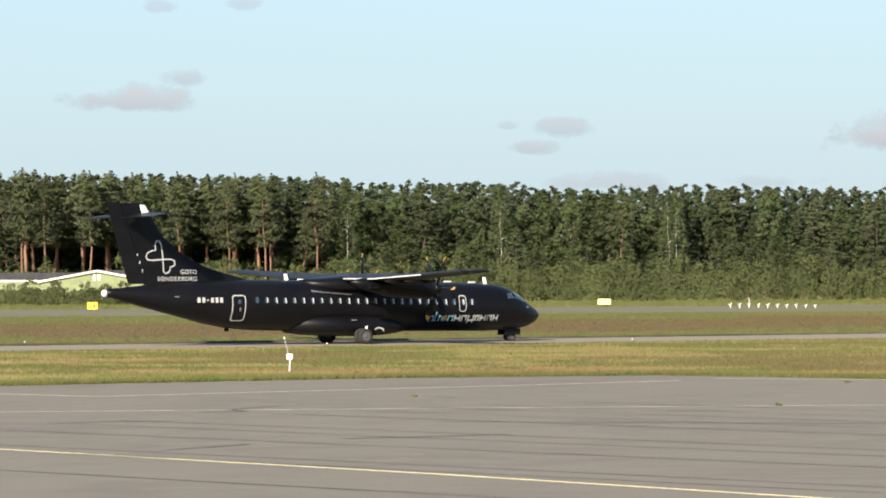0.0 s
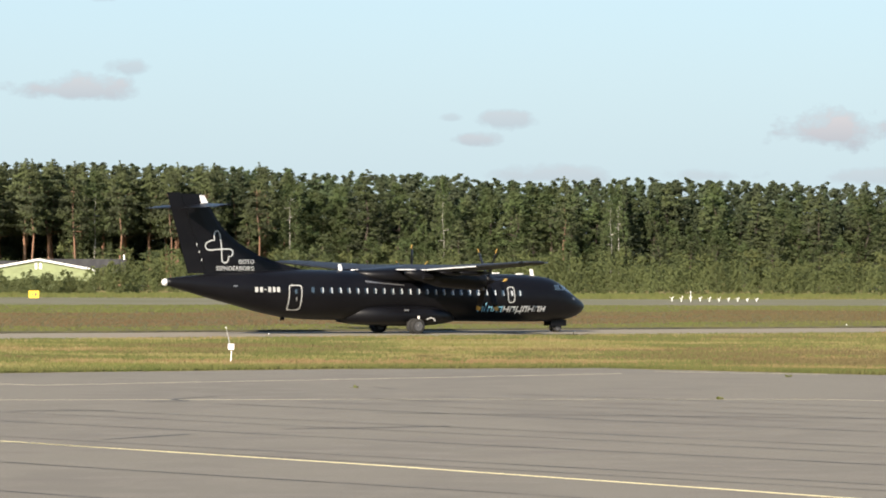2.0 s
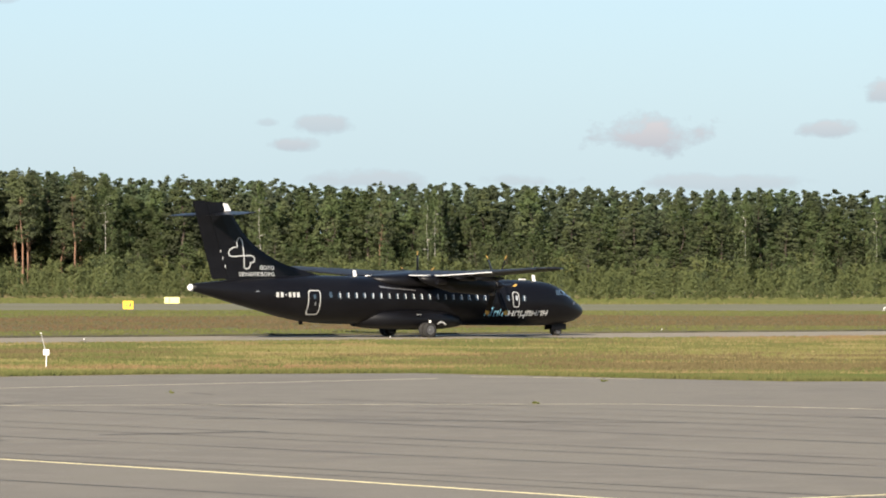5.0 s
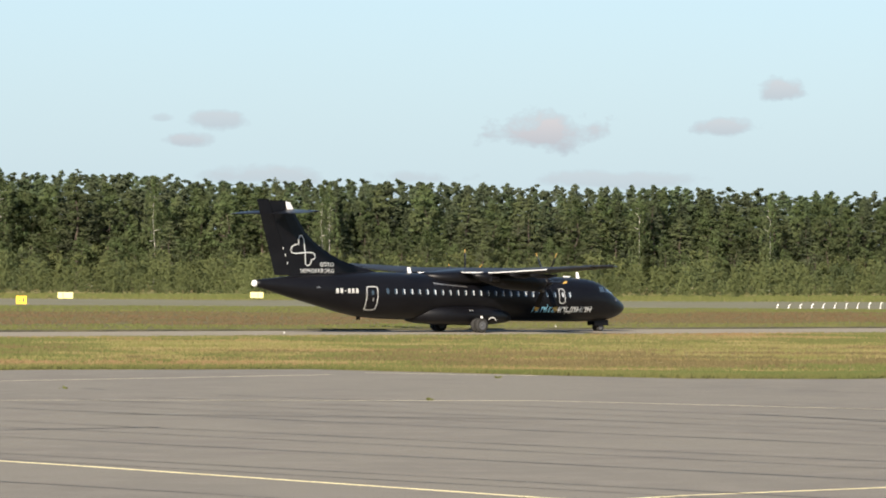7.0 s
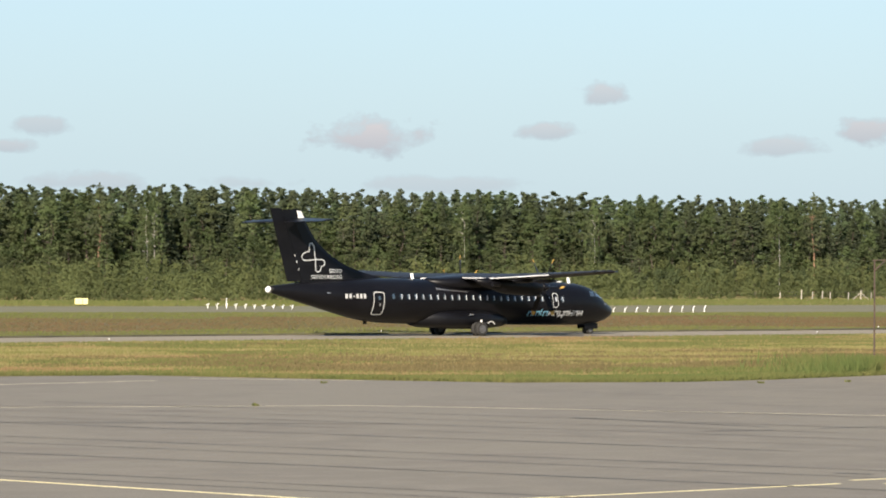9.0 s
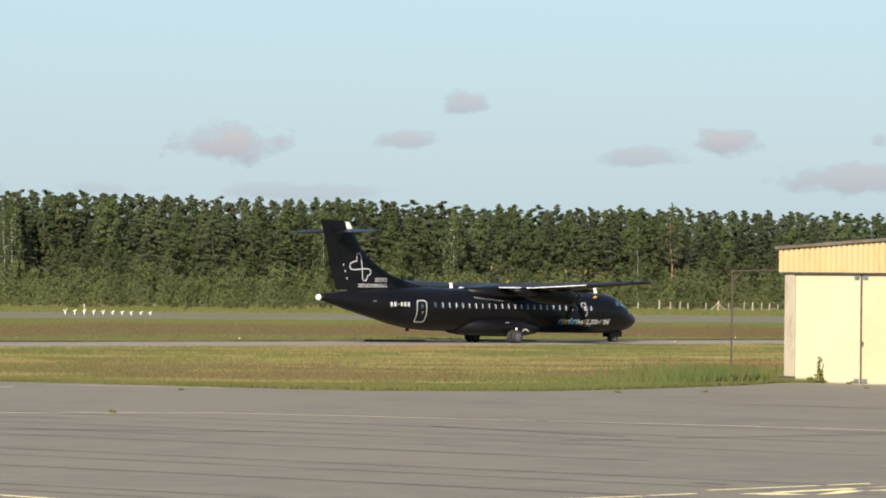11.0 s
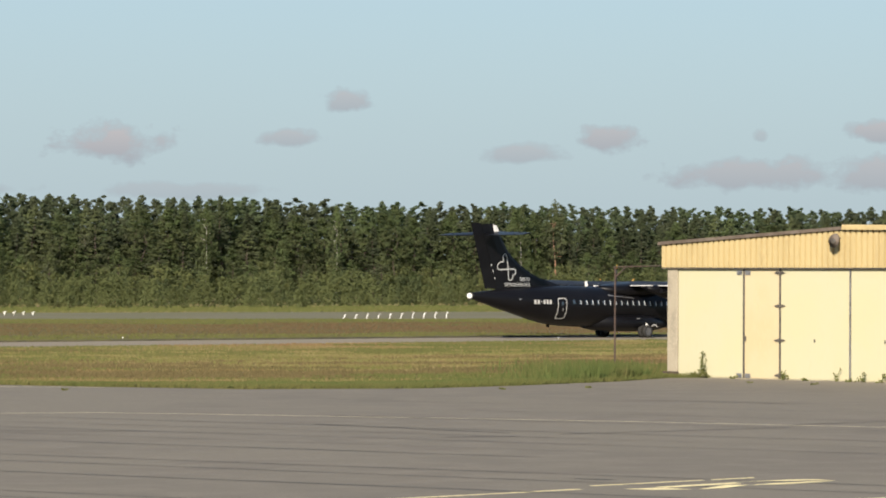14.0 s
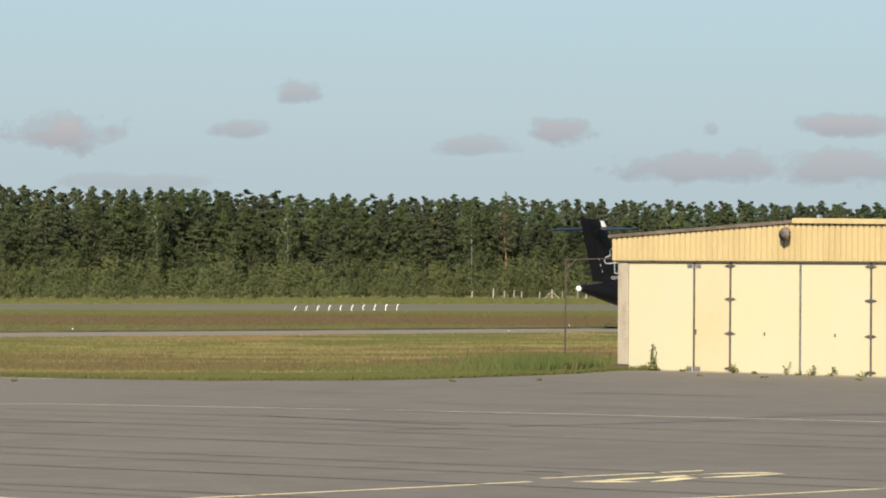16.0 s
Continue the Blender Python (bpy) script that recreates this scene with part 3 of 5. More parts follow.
def skin_patch(outline, out, thick=0.0):
    """A face on the starboard skin from an outline of x and z."""
    bm = bmesh.new()
    up = [bm.verts.new(skin(x, z, out)) for x, z in outline]
    lo = [bm.verts.new(skin(x, z, -0.02)) for x, z in outline]
    n = len(up)
    cx, cz = sum(p[0] for p in outline) / n, sum(p[1] for p in outline) / n
    mid = [bm.verts.new(skin(cx + (x - cx) * 0.5, cz + (z - cz) * 0.5, out)) for x, z in outline]
    hub = bm.verts.new(skin(cx, cz, out))
    for i in range(n):
        j = (i + 1) % n
        bm.faces.new((up[i], up[j], lo[j], lo[i])), bm.faces.new((up[i], up[j], mid[j], mid[i])), bm.faces.new((mid[i], mid[j], hub))
    return bm


def oblong(x, z, w, h_, r, n=4, lean=0.0):
    pts = []
    for cx, cz, a0 in ((w / 2 - r, h_ / 2 - r, 0), (-w / 2 + r, h_ / 2 - r, 90), (-w / 2 + r, -h_ / 2 + r, 180), (w / 2 - r, -h_ / 2 + r, 270)):
        for i in range(n + 1):
            q = radians(a0 + 90 * i / n)
            px, pz = cx + r * math.cos(q), cz + r * math.sin(q)
            pts.append((x + px + lean * pz, z + pz))
    full = []
    for (x0, z0), (x1, z1) in zip(pts, pts[1:] + pts[:1]):
        k = max(1, int(math.ceil(math.hypot(x1 - x0, z1 - z0) / 0.14)))
        full += [(x0 + (x1 - x0) * i / k, z0 + (z1 - z0) * i / k) for i in range(k)]
    return full


def skin_ring(x, z, w, h_, r, line, out, lean=0.0):
    bm = bmesh.new()
    a_ = oblong(x, z, w, h_, r, 5, lean)
    b_ = [(px + (x + lean * (pz - z) - px) * 2 * line / w, pz + (z - pz) * 2 * line / h_) for px, pz in a_]
    va = [bm.verts.new(skin(px, pz, out)) for px, pz in a_]
    vb = [bm.verts.new(skin(px, pz, out)) for px, pz in b_]
    n = len(va)
    for i in range(n):
        bm.faces.new((va[i], va[(i + 1) % n], vb[(i + 1) % n], vb[i]))
    return bm


def aerofoil(chord, thick, n=10):
    """Closed outline of x ahead of the trailing edge and z."""
    xs = [0.5 - 0.5 * math.cos(math.pi * i / n) for i in range(n + 1)]
    half = lambda u: 5 * thick * (0.2969 * math.sqrt(u) - 0.126 * u - 0.3516 * u * u + 0.2843 * u ** 3 - 0.1036 * u ** 4)
    up = [((1 - u) * chord, half(u) * chord * 1.15) for u in xs]
    lo = [((1 - u) * chord, -half(u) * chord * 0.85) for u in xs[1:-1]]
    return up + lo[::-1]


def wheel(parent, x, y, z, r, w, face):
    root = new("wheel")
    root.parent = parent
    root.matrix_basis = pose(x, y, z)
    prof = [(r * 0.58, -w * 0.42), (r * 0.85, -w * 0.5), (r * 0.97, -w * 0.38), (r, 0), (r * 0.97, w * 0.38), (r * 0.85, w * 0.5), (r * 0.58, w * 0.42)]
    part("tyre", loft([[(q * math.cos(k * math.pi / 12), yy, q * math.sin(k * math.pi / 12)) for k in range(24)] for q, yy in prof]), TYRE, root, smooth=True)
    prof = [(r * 0.6, w * 0.43 * face), (r * 0.5, w * 0.3 * face), (r * 0.3, w * 0.34 * face), (r * 0.16, w * 0.52 * face), (r * 0.05, w * 0.55 * face)]
    rim = part("rim", loft([[(q * math.cos(k * math.pi / 8), yy, q * math.sin(k * math.pi / 8)) for k in range(16)] for q, yy in prof]), RIM, root, smooth=False)
    return root


def text_mesh(body, size, mat, name, parent, m, weight=0.0, gap=1.0):
    cu = bpy.data.curves.new(name, "FONT")
    cu.body, cu.size, cu.align_x, cu.space_character, cu.offset, cu.extrude = body, size, "CENTER", gap, weight, 0.004
    ob = bpy.data.objects.new(name, cu)
    me = bpy.data.meshes.new_from_object(ob)
    bpy.data.objects.remove(ob)
    me.name = name
    me.materials.clear()
    me.materials.append(mat)
    me.transform(m)
    for v in me.vertices:
        v.co.y += FIN_SIDE(v.co.x, v.co.z) - m.translation.y
    ob = new(name, me)
    ob.parent = parent
    return ob


FIN_LE = [(-5.9, 3.5), (-6.6, 3.68), (-7.61, 3.93), (-8.74, 4.27), (-9.58, 4.70), (-10.2, 5.06), (-10.6, 5.35), (-11.2, 5.9), (-11.74, 6.68), (-12.2, 7.4), (-12.45, 7.66)]


def fin_hinge(z):
    return -13.25 - (z - 3.26) * 0.294 + 1.08 - (z - 3.26) * 0.06


def FIN_SIDE(x, z):
    """y of the fin's starboard skin, and a little more."""
    front = float(np.interp(z, [p[1] for p in FIN_LE], [p[0] for p in FIN_LE]))
    u = (front - x) / (front - fin_hinge(z))
    return -(0.17 - (z - 3.5) * 0.016) * float(np.interp(u, (0, 0.15, 0.55, 1), (0, 0.6, 1, 0.7))) - 0.022


PLANE = tagged(new("airliner"), label="black twin-turboprop high-wing T-tail airliner taxiing on its wheels", category="airplane")
PROPS, MAIN_WHEELS, NOSE_WHEELS = [], [], []


def airliner():
    root = PLANE
    rings = []
    fine = []
    for (x0, *r0), (x1, *r1) in zip(STATIONS, STATIONS[1:]):
        n = max(1, int((x1 - x0) / 0.8))
        fine += [[x0 + (x1 - x0) * i / n] + [p + (q - p) * i / n for p, q in zip(r0, r1)] for i in range(n)]
    fine.append(list(STATIONS[-1]))
    for x, b, t, w in fine:
        rings.append([(x, w * math.cos(k * math.pi / 18), (b + t) / 2 + (t - b) / 2 * math.sin(k * math.pi / 18)) for k in range(36)])
    body = part("fuselage", loft(rings), BLACK, root, smooth=True)
    # cabin windows, doors and marks on the starboard side
    for i in range(24):
        x = -5.63 + i * 0.5635
        if 6.35 < x < 7.15:
            continue
        z = 2.43 - (x + 5.6) * 0.0142
        fr = part("window", skin_ring(x, z, 0.27, 0.4, 0.12, 0.03, 0.006), BLACK, body)
        part("pane", skin_patch(oblong(x, z, 0.2, 0.33, 0.09, 3), 0.003), GLASS, fr)
        # sunlit side of the recess, painted as a pale strip
        part("reveal", skin_patch(oblong(x + 0.055, z, 0.065, 0.3, 0.03, 3), 0.007), PALE_WINDOW, fr, "window edge coloured pale as the side the sun catches")
        # port side
        bm = skin_patch(oblong(x, z, 0.2, 0.34, 0.1, 3), 0.004)
        bmesh.ops.scale(bm, vec=(1, -1, 1), verts=bm.verts)
        part("window", bm, GLASS, body)
    part("window", skin_patch(oblong(-6.2, 2.45, 0.2, 0.34, 0.1, 3), 0.005), GLASS, body)
    part("window", skin_patch(oblong(7.4, 2.25, 0.2, 0.34, 0.1, 3), 0.005), GLASS, body)
    d = part("rear_door", skin_patch(oblong(-7.28, 2.02, 0.66, 1.26, 0.1, 4, 0.02), 0.008), BLACK, body)
    part("door_outline", skin_ring(-7.28, 2.02, 0.8, 1.4, 0.16, 0.055, 0.012, 0.02), PALE_MARK, d, "white painted door outline")
    part("door_window", skin_patch(oblong(-7.25, 2.35, 0.16, 0.26, 0.07, 3), 0.014), GLASS, d)
    part("door_handle", skin_patch(oblong(-7.2, 1.95, 0.08, 0.2, 0.03, 2), 0.02), METAL, d)
    d = part("front_door", skin_patch(oblong(6.76, 2.17, 0.36, 0.78, 0.12, 4), 0.008), BLACK, body)
    part("door_outline", skin_ring(6.76, 2.17, 0.48, 0.92, 0.18, 0.05, 0.012), PALE_MARK, d, "white painted door outline")
    part("pane", skin_patch(oblong(6.82, 2.25, 0.13, 0.3, 0.06, 3), 0.014), PALE_WINDOW, d)
    # registration turned into plain bars
    for i, (x, w) in enumerate(((-9.56, 0.17), (-9.29, 0.16), (-9.05, 0.12), (-8.8, 0.16), (-8.54, 0.15), (-8.28, 0.17))):
        hh = 0.05 if i == 2 else 0.27
        part("letter_bar", skin_patch([(x - w / 2, 2.46 + hh / 2), (x - w / 2, 2.46 - hh / 2), (x + w / 2, 2.46 - hh / 2), (x + w / 2, 2.46 + hh / 2)], 0.01), PALE_MARK, body, "white bar")
    part("flag", skin_patch([(-10.9, 2.68), (-10.9, 2.62), (-10.66, 2.62), (-10.66, 2.68)], 0.01), METAL, body)
    # airline mark: slanting strokes, blue then silver
    x = 4.6
    for i in range(12):
        w = 1.2 * (0.3, 0.14, 0.26, 0.14, 0.32, 0.32, 0.3, 0.34, 0.24, 0.32, 0.28, 0.28)[i]
        hh = (0.32, 0.52, 0.32, 0.44, 0.32, 0.32, 0.32, 0.44, 0.32, 0.32, 0.32, 0.32)[i]
        zb = 1.2 - (0.12 if i == 7 else 0)
        mat = BLUE_LETTER if i < 5 else SILVER_LETTER
        for u in ((0,) if w < 0.2 else (0, 1)):
            xx = x + u * (w - 0.09)
            part("letter_stroke", skin_patch([(xx + 0.07 * k, z) for k, z in ((0, zb), (1, zb), (1 + hh, zb + hh), (hh, zb + hh))], 0.008), mat, body)
        if w > 0.2:
            part("letter_stroke", skin_patch([(x + 0.05, zb + (0.12 if i % 2 else 0.24)), (x + w, zb + (0.12 if i % 2 else 0.24)), (x + w, zb + (0.18 if i % 2 else 0.3)), (x + 0.05, zb + (0.18 if i % 2 else 0.3))], 0.009), mat, body)
        x += w + 0.06
    # cockpit glass on both sides
    for pts in ([(10.42, 2.42), (10.92, 2.32), (10.86, 2.62), (10.5, 2.78)], [(9.85, 2.42), (10.34, 2.42), (10.4, 2.78), (9.95, 2.72)], [(10.98, 2.3), (11.3, 2.22), (11.28, 2.4), (10.95, 2.58)]):
        for sgn in (1, -1):
            bm = skin_patch(pts, 0.01)
            bmesh.ops.scale(bm, vec=(1, sgn, 1), verts=bm.verts)
            part("cockpit_window", bm, GLASS, body)
    part("nose_probe", skin_patch(oblong(11.35, 1.92, 0.16, 0.12, 0.05, 3), 0.03), METAL, body)
    part("tail_light", loft([[(x, r * math.cos(k * math.pi / 8), 2.85 + r * math.sin(k * math.pi / 8)) for k in range(16)] for x, r in ((-14.6, 0.2), (-14.72, 0.19), (-14.8, 0.13), (-14.83, 0.04))]), WHITE, body, "white tail cone cap", smooth=True)
    for x0, x1, z0, z1 in ((-3.82, -3.55, 3.44, 3.85), (8.92, 9.2, 3.2, 3.62)):
        bm = bmesh.new()
        vs = [bm.verts.new(p) for y in (-0.03, 0.03) for p in ((x1 - 0.22, y, z0), (x1, y, z0), (x0 + 0.18, y, z1), (x0, y, z1))]
        for f in ((0, 1, 2, 3), (7, 6, 5, 4), (0, 4, 5, 1), (1, 5, 6, 2), (2, 6, 7, 3), (3, 7, 4, 0)):
            bm.faces.new([vs[i] for i in f])
        part("antenna", bm, WHITE, body, "white blade antenna")
    for x, z in ((-2.75, 3.49), (6.6, 3.34), (8.2, 3.3)):
        part("antenna", boxed(x - 0.22, x + 0.22, -0.1, 0.1, z, z + 0.08, 0.03), WHITE, body)
    part("belly_antenna", boxed(-7.5, -7.25, -0.03, 0.03, 0.75, 0.98), BLACK, body)
    # belly fairing that holds the main gear
    prof = [(-4.2, 0.1, 0.9, 1.2), (-3.6, 0.75, 0.62, 1.5), (-2.6, 1.5, 0.5, 1.62), (-1.2, 1.85, 0.42, 1.62), (0.6, 1.9, 0.40, 1.6), (1.9, 1.7, 0.45, 1.5), (2.9, 1.2, 0.55, 1.3), (3.6, 0.5, 0.66, 1.0)]
    rings = []
    for x, w, z0, z1 in prof:
        rings.append([(x, w * math.copysign(abs(math.cos(q)) ** 0.6, math.cos(q)), (z0 + z1) / 2 + (z1 - z0) / 2 * math.copysign(abs(math.sin(q)) ** 0.8, math.sin(q))) for q in (k * math.pi / 12 for k in range(24))])
    fair = part("belly_fairing", loft(rings), BLACK, root, smooth=True)
    bm = bmesh.new()
    for k in range(8):
        q0, q1 = radians(20 + k * 16), radians(20 + (k + 1) * 16)
        bm.faces.new([bm.verts.new((1.1 + r * math.cos(q) * 1.15, -1.84 - 0.03, 0.62 + r * math.sin(q))) for r, q in ((0.3, q0), (0.3, q1), (0.23, q1), (0.23, q0))])
    part("hook_mark", bm, PALE_MARK, fair, "white curved mark")
    part("door_mark", boxed(-0.65, -0.35, -1.93, -1.88, 1.28, 1.36), METAL, fair)
    part("beacon", boxed(0.22, 0.34, -1.95, -1.87, 0.78, 0.98, 0.02), WHITE, fair)
    # wing: inner rectangle, outer taper with dihedral
    def section(y, le, te, z, th):
        return [(te + px, y, z + pz) for px, pz in aerofoil(le - te, th)]
    span = [(0, 1.72, -0.85, 3.6, 0.18), (1.5, 1.72, -0.85, 3.6, 0.18), (4.7, 1.72, -0.85, 3.6, 0.17), (9.0, 1.5, -0.62, 3.79, 0.15), (13.2, 1.27, -0.38, 3.97, 0.13), (13.52, 1.0, -0.3, 4.0, 0.08)]
    rows = [section(-y, *r) for y, *r in span[::-1]] + [section(y, *r) for y, *r in span[1:]]
    wing = part("wing", loft(rows), GREY_WING, root, "dark wing with grey upper skin", smooth=True)
    for sgn in (-1, 1):
        for y0, y1, x0, x1, z0, z1, nm in ((1.55, 4.65, -0.87, -0.87, 3.58, 3.58, "flap"), (4.75, 9.4, -0.87, -0.62, 3.58, 3.79, "flap"), (9.5, 13.1, -0.61, -0.4, 3.8, 3.97, "aileron")):
            bm = bmesh.new()
            vs = []
            for y, x, z in ((y0, x0, z0), (y1, x1, z1)):
                vs.append([bm.verts.new((x + dx_, sgn * y, z + dz_)) for dx_, dz_ in ((-0.06, -0.03), (0.3, -0.09), (0.34, 0.0), (0.3, 0.11), (-0.06, 0.025))])
            for i in range(5):
                bm.faces.new((vs[0][i], vs[0][(i + 1) % 5], vs[1][(i + 1) % 5], vs[1][i]))
            bm.faces.new(vs[0]), bm.faces.new(vs[1][::-1])
            fl = part(nm, bm, GREY_WING, wing)
            bm = bmesh.new()
            q = [bm.verts.new((x - 0.065, sgn * y, z + dz_)) for y, x, z in ((y0, x0, z0), (y1, x1, z1)) for dz_ in (-0.03, 0.025)]
            q2 = [bm.verts.new((v.co.x - 0.03, v.co.y, v.co.z)) for v in q]
            for f in ((0, 1, 3, 2),):
                bm.faces.new([q2[i] for i in f])
            for i, j in ((0, 1), (1, 3), (3, 2), (2, 0)):
                bm.faces.new((q[i], q[j], q2[j], q2[i]))
            part("trailing_edge", bm, EDGE_AND_GLINT if nm == "flap" and sgn < 0 else GREY_WING, fl, "pale trailing edge" if sgn < 0 else "") 
        for y in (2.9, 6.6, 8.6):
            rings = [[(x, sgn * y + r * math.cos(k * math.pi / 4), 3.42 + dz_ + r * 1.2 * math.sin(k * math.pi / 4)) for k in range(8)] for x, r, dz_ in ((-1.25, 0.02, 0.03), (-0.8, 0.09, -0.02), (0.0, 0.11, -0.02), (0.7, 0.05, 0.02))]
            part("flap_track_fairing", loft(rings), BLACK, wing, smooth=True)
        part("wing_tip_light", boxed(1.0, 1.25, sgn * 13.45 - 0.05, sgn * 13.45 + 0.05, 3.95, 4.03, 0.02), GLASS, wing)
    # fairing between wing and body
    rings = []
    for x, w, z0, z1 in ((-3.0, 0.3, 3.2, 3.52), (-2.2, 1.1, 2.9, 3.6), (-0.8, 1.5, 2.75, 3.72), (0.8, 1.52, 2.72, 3.86), (1.9, 1.4, 2.8, 3.74), (2.8, 0.9, 3.0, 3.55), (3.3, 0.3, 3.2, 3.45)):
        rings.append([(x, w * math.copysign(abs(math.cos(q)) ** 0.7, math.cos(q)), (z0 + z1) / 2 + (z1 - z0) / 2 * math.copysign(abs(math.sin(q)) ** 0.8, math.sin(q))) for q in (k * math.pi / 12 for k in range(24))])
    part("wing_root_fairing", loft(rings), BLACK, root, smooth=True)
    part("fairing_line", skin_patch([(-2.75, 2.96), (-2.7, 2.86), (-0.3, 2.68), (-0.3, 2.72), (-2.65, 2.9)], 0.02), METAL, body)
    # engines and propellers
    for sgn in (-1, 1):
        y = 4.05 * sgn
        rings = []
        for x, w, z0, z1 in ((-1.9, 0.1, 3.3, 3.5), (-1.2, 0.3, 3.0, 3.6), (0.2, 0.42, 2.62, 3.68), (1.8, 0.45, 2.5, 3.66), (2.6, 0.42, 2.46, 3.52), (3.1, 0.34, 2.55, 3.4), (3.28, 0.28, 2.7, 3.28)):
            rings.append([(x, y + w * math.cos(q), (z0 + z1) / 2 + (z1 - z0) / 2 * math.sin(q)) for q in (k * math.pi / 10 for k in range(20))])
        nac = part("nacelle", loft(rings), BLACK, root, smooth=True)
        part("air_intake", boxed(3.0, 3.22, y - 0.2, y + 0.2, 2.42, 2.62, 0.05), DARK_METAL, nac)
        part("exhaust", rod(bmesh.new(), (-0.4, y + 0.4 * sgn, 3.2), (-1.1, y + 0.55 * sgn, 3.2), 0.14, 0.13), BLACK, nac)
        prop = new("propeller")
        prop.parent = root
        prop.matrix_basis = pose(3.45, y, 3.03)
        PROPS.append((prop, y))
        part("spinner", loft([[(x, r * math.cos(k * math.pi / 8), r * math.sin(k * math.pi / 8)) for k in range(16)] for x, r in ((-0.17, 0.28), (0.05, 0.27), (0.3, 0.2), (0.5, 0.1), (0.58, 0.02))]), BLACK, prop, smooth=True)
        for k in range(6):
            def blade(r0, r1, nm, mat, par):
                rings = []
                for i in range(5):
                    r = r0 + (r1 - r0) * i / 4
                    ch = float(np.interp(r, (0.2, 0.6, 1.2, 1.7, 1.97), (0.09, 0.14, 0.17, 0.16, 0.09)))
                    tw = radians(float(np.interp(r, (0.2, 2.0), (70, 48))))
                    ring = []
                    for j in range(8):
                        q = j * math.pi / 4
                        u, v = ch * math.cos(q), 0.03 * math.sin(q)
                        ring.append((u * math.sin(tw) + v * math.cos(tw), u * math.cos(tw) - v * math.sin(tw), r))
                    rings.append(ring)
                bm = loft(rings)
                bmesh.ops.rotate(bm, verts=bm.verts, cent=(0, 0, 0), matrix=Matrix.Rotation(k * math.pi / 3, 3, "X"))
                return part(nm, bm, mat, par, smooth=True)
            b_ = blade(0.2, 1.72, "blade", BLACK, prop)
            blade(1.72, 1.97, "blade_tip", TIP_PAINT, b_)
    # fin, rudder and tailplane
    le, hinge = FIN_LE, fin_hinge
    te = lambda z: -13.25 - (z - 3.26) * 0.294
    rings = []
    for x, z in le:
        zz = z
        b = hinge(zz) if z > 3.4 else -10
        t = 0.17 - (z - 3.5) * 0.016
        m_ = (x * 0.45 + b * 0.55)
        q_ = (x * 0.85 + b * 0.15)
        rings.append([(x, 0, z), (q_, -t * 0.6, z), (m_, -t, z), (b, -t * 0.7, z), (b, t * 0.7, z), (m_, t, z), (q_, t * 0.6, z)])
    base = [(p[0], p[1], 3.2) for p in rings[0]]
    fin = part("fin", loft([base] + rings), BLACK, root, smooth=False)
    rings = []
    for z in (3.34, 4.5, 6.0, 7.0, 7.72):
        t = (0.17 - (z - 3.5) * 0.016) * 0.68
        rings.append([(hinge(z) - 0.03, -t, z), (te(z), -0.02, z), (te(z), 0.02, z), (hinge(z) - 0.03, t, z)])
    rud = part("rudder", loft(rings), BLACK, root)
    for z in (4.05, 4.5, 4.9):
        part("rudder_hinge", boxed(hinge(z) - 0.045, hinge(z) - 0.01, -0.14, -0.1, z - 0.07, z + 0.07), SILVER_LETTER, rud)
    rows = []
    for y, l_, t_, th in ((4.1, -12.95, -13.7, 0.06), (3.85, -12.75, -13.75, 0.08), (0.55, -12.2, -13.9, 0.1), (0.3, -12.15, -13.1, 0.14), (-0.3, -12.15, -13.1, 0.14), (-0.55, -12.2, -13.9, 0.1), (-3.85, -12.75, -13.75, 0.08), (-4.1, -12.95, -13.7, 0.06)):
        rows.append([(t_ + px, y, 7.0 + (t_ + px + 13.0) * 0.13 + pz) for px, pz in aerofoil(l_ - t_, th)])
    stab = part("tailplane", loft(rows), BLACK, root, smooth=True)
    for sgn in (-1, 1):
        part("elevator", boxed(-14.05, -13.85, min(sgn * 0.6, sgn * 3.5), max(sgn * 0.6, sgn * 3.5), 6.87, 6.91, 0.01), BLACK, stab)
    # tail fairing: its reflection of the sky is given as pale colour
    bm = bmesh.new()
    vs = [bm.verts.new((x, y, z)) for y in (-0.13, 0.13) for x, z in ((-12.5, 7.08), (-12.02, 7.08), (-12.3, 7.56), (-12.62, 7.6))]
    for f in ((0, 1, 2, 3), (7, 6, 5, 4), (0, 4, 5, 1), (1, 5, 6, 2), (2, 6, 7, 3), (3, 7, 4, 0)):
        bm.faces.new([vs[i] for i in f])
    bmesh.ops.bevel(bm, geom=bm.edges[:], offset=0.03, segments=1, affect="EDGES")
    part("fin_cap", bm, EDGE_AND_GLINT, stab, "tail fairing with the sky's reflection painted pale")
    # tail mark: a looped four-leaf line, and the slogan
    loop = [(-11.25, 4.0), (-11.28, 4.65), (-11.36, 5.45), (-11.5, 5.66), (-11.66, 5.62), (-11.74, 5.4), (-11.72, 5.14), (-11.95, 5.12), (-12.2, 5.0), (-12.28, 4.8), (-12.18, 4.64), (-11.95, 4.6), (-11.28, 4.66), (-10.75, 4.66), (-10.58, 4.56), (-10.58, 4.36), (-10.72, 4.26), (-10.86, 4.26), (-10.86, 4.1), (-10.95, 3.95), (-11.1, 3.9), (-11.25, 4.0)]
    bm = bmesh.new()
    prev = None
    for i, (x, z) in enumerate(loop):
        x0, z0 = loop[i - 1] if i else loop[-2]
        x1, z1 = loop[i + 1] if i + 1 < len(loop) else loop[1]
        d_ = Vector((x1 - x0, z1 - z0)).normalized()
        cur = tuple(bm.verts.new((x - k * d_.y, FIN_SIDE(x, z), z + k * d_.x)) for k in (0.035, -0.035))
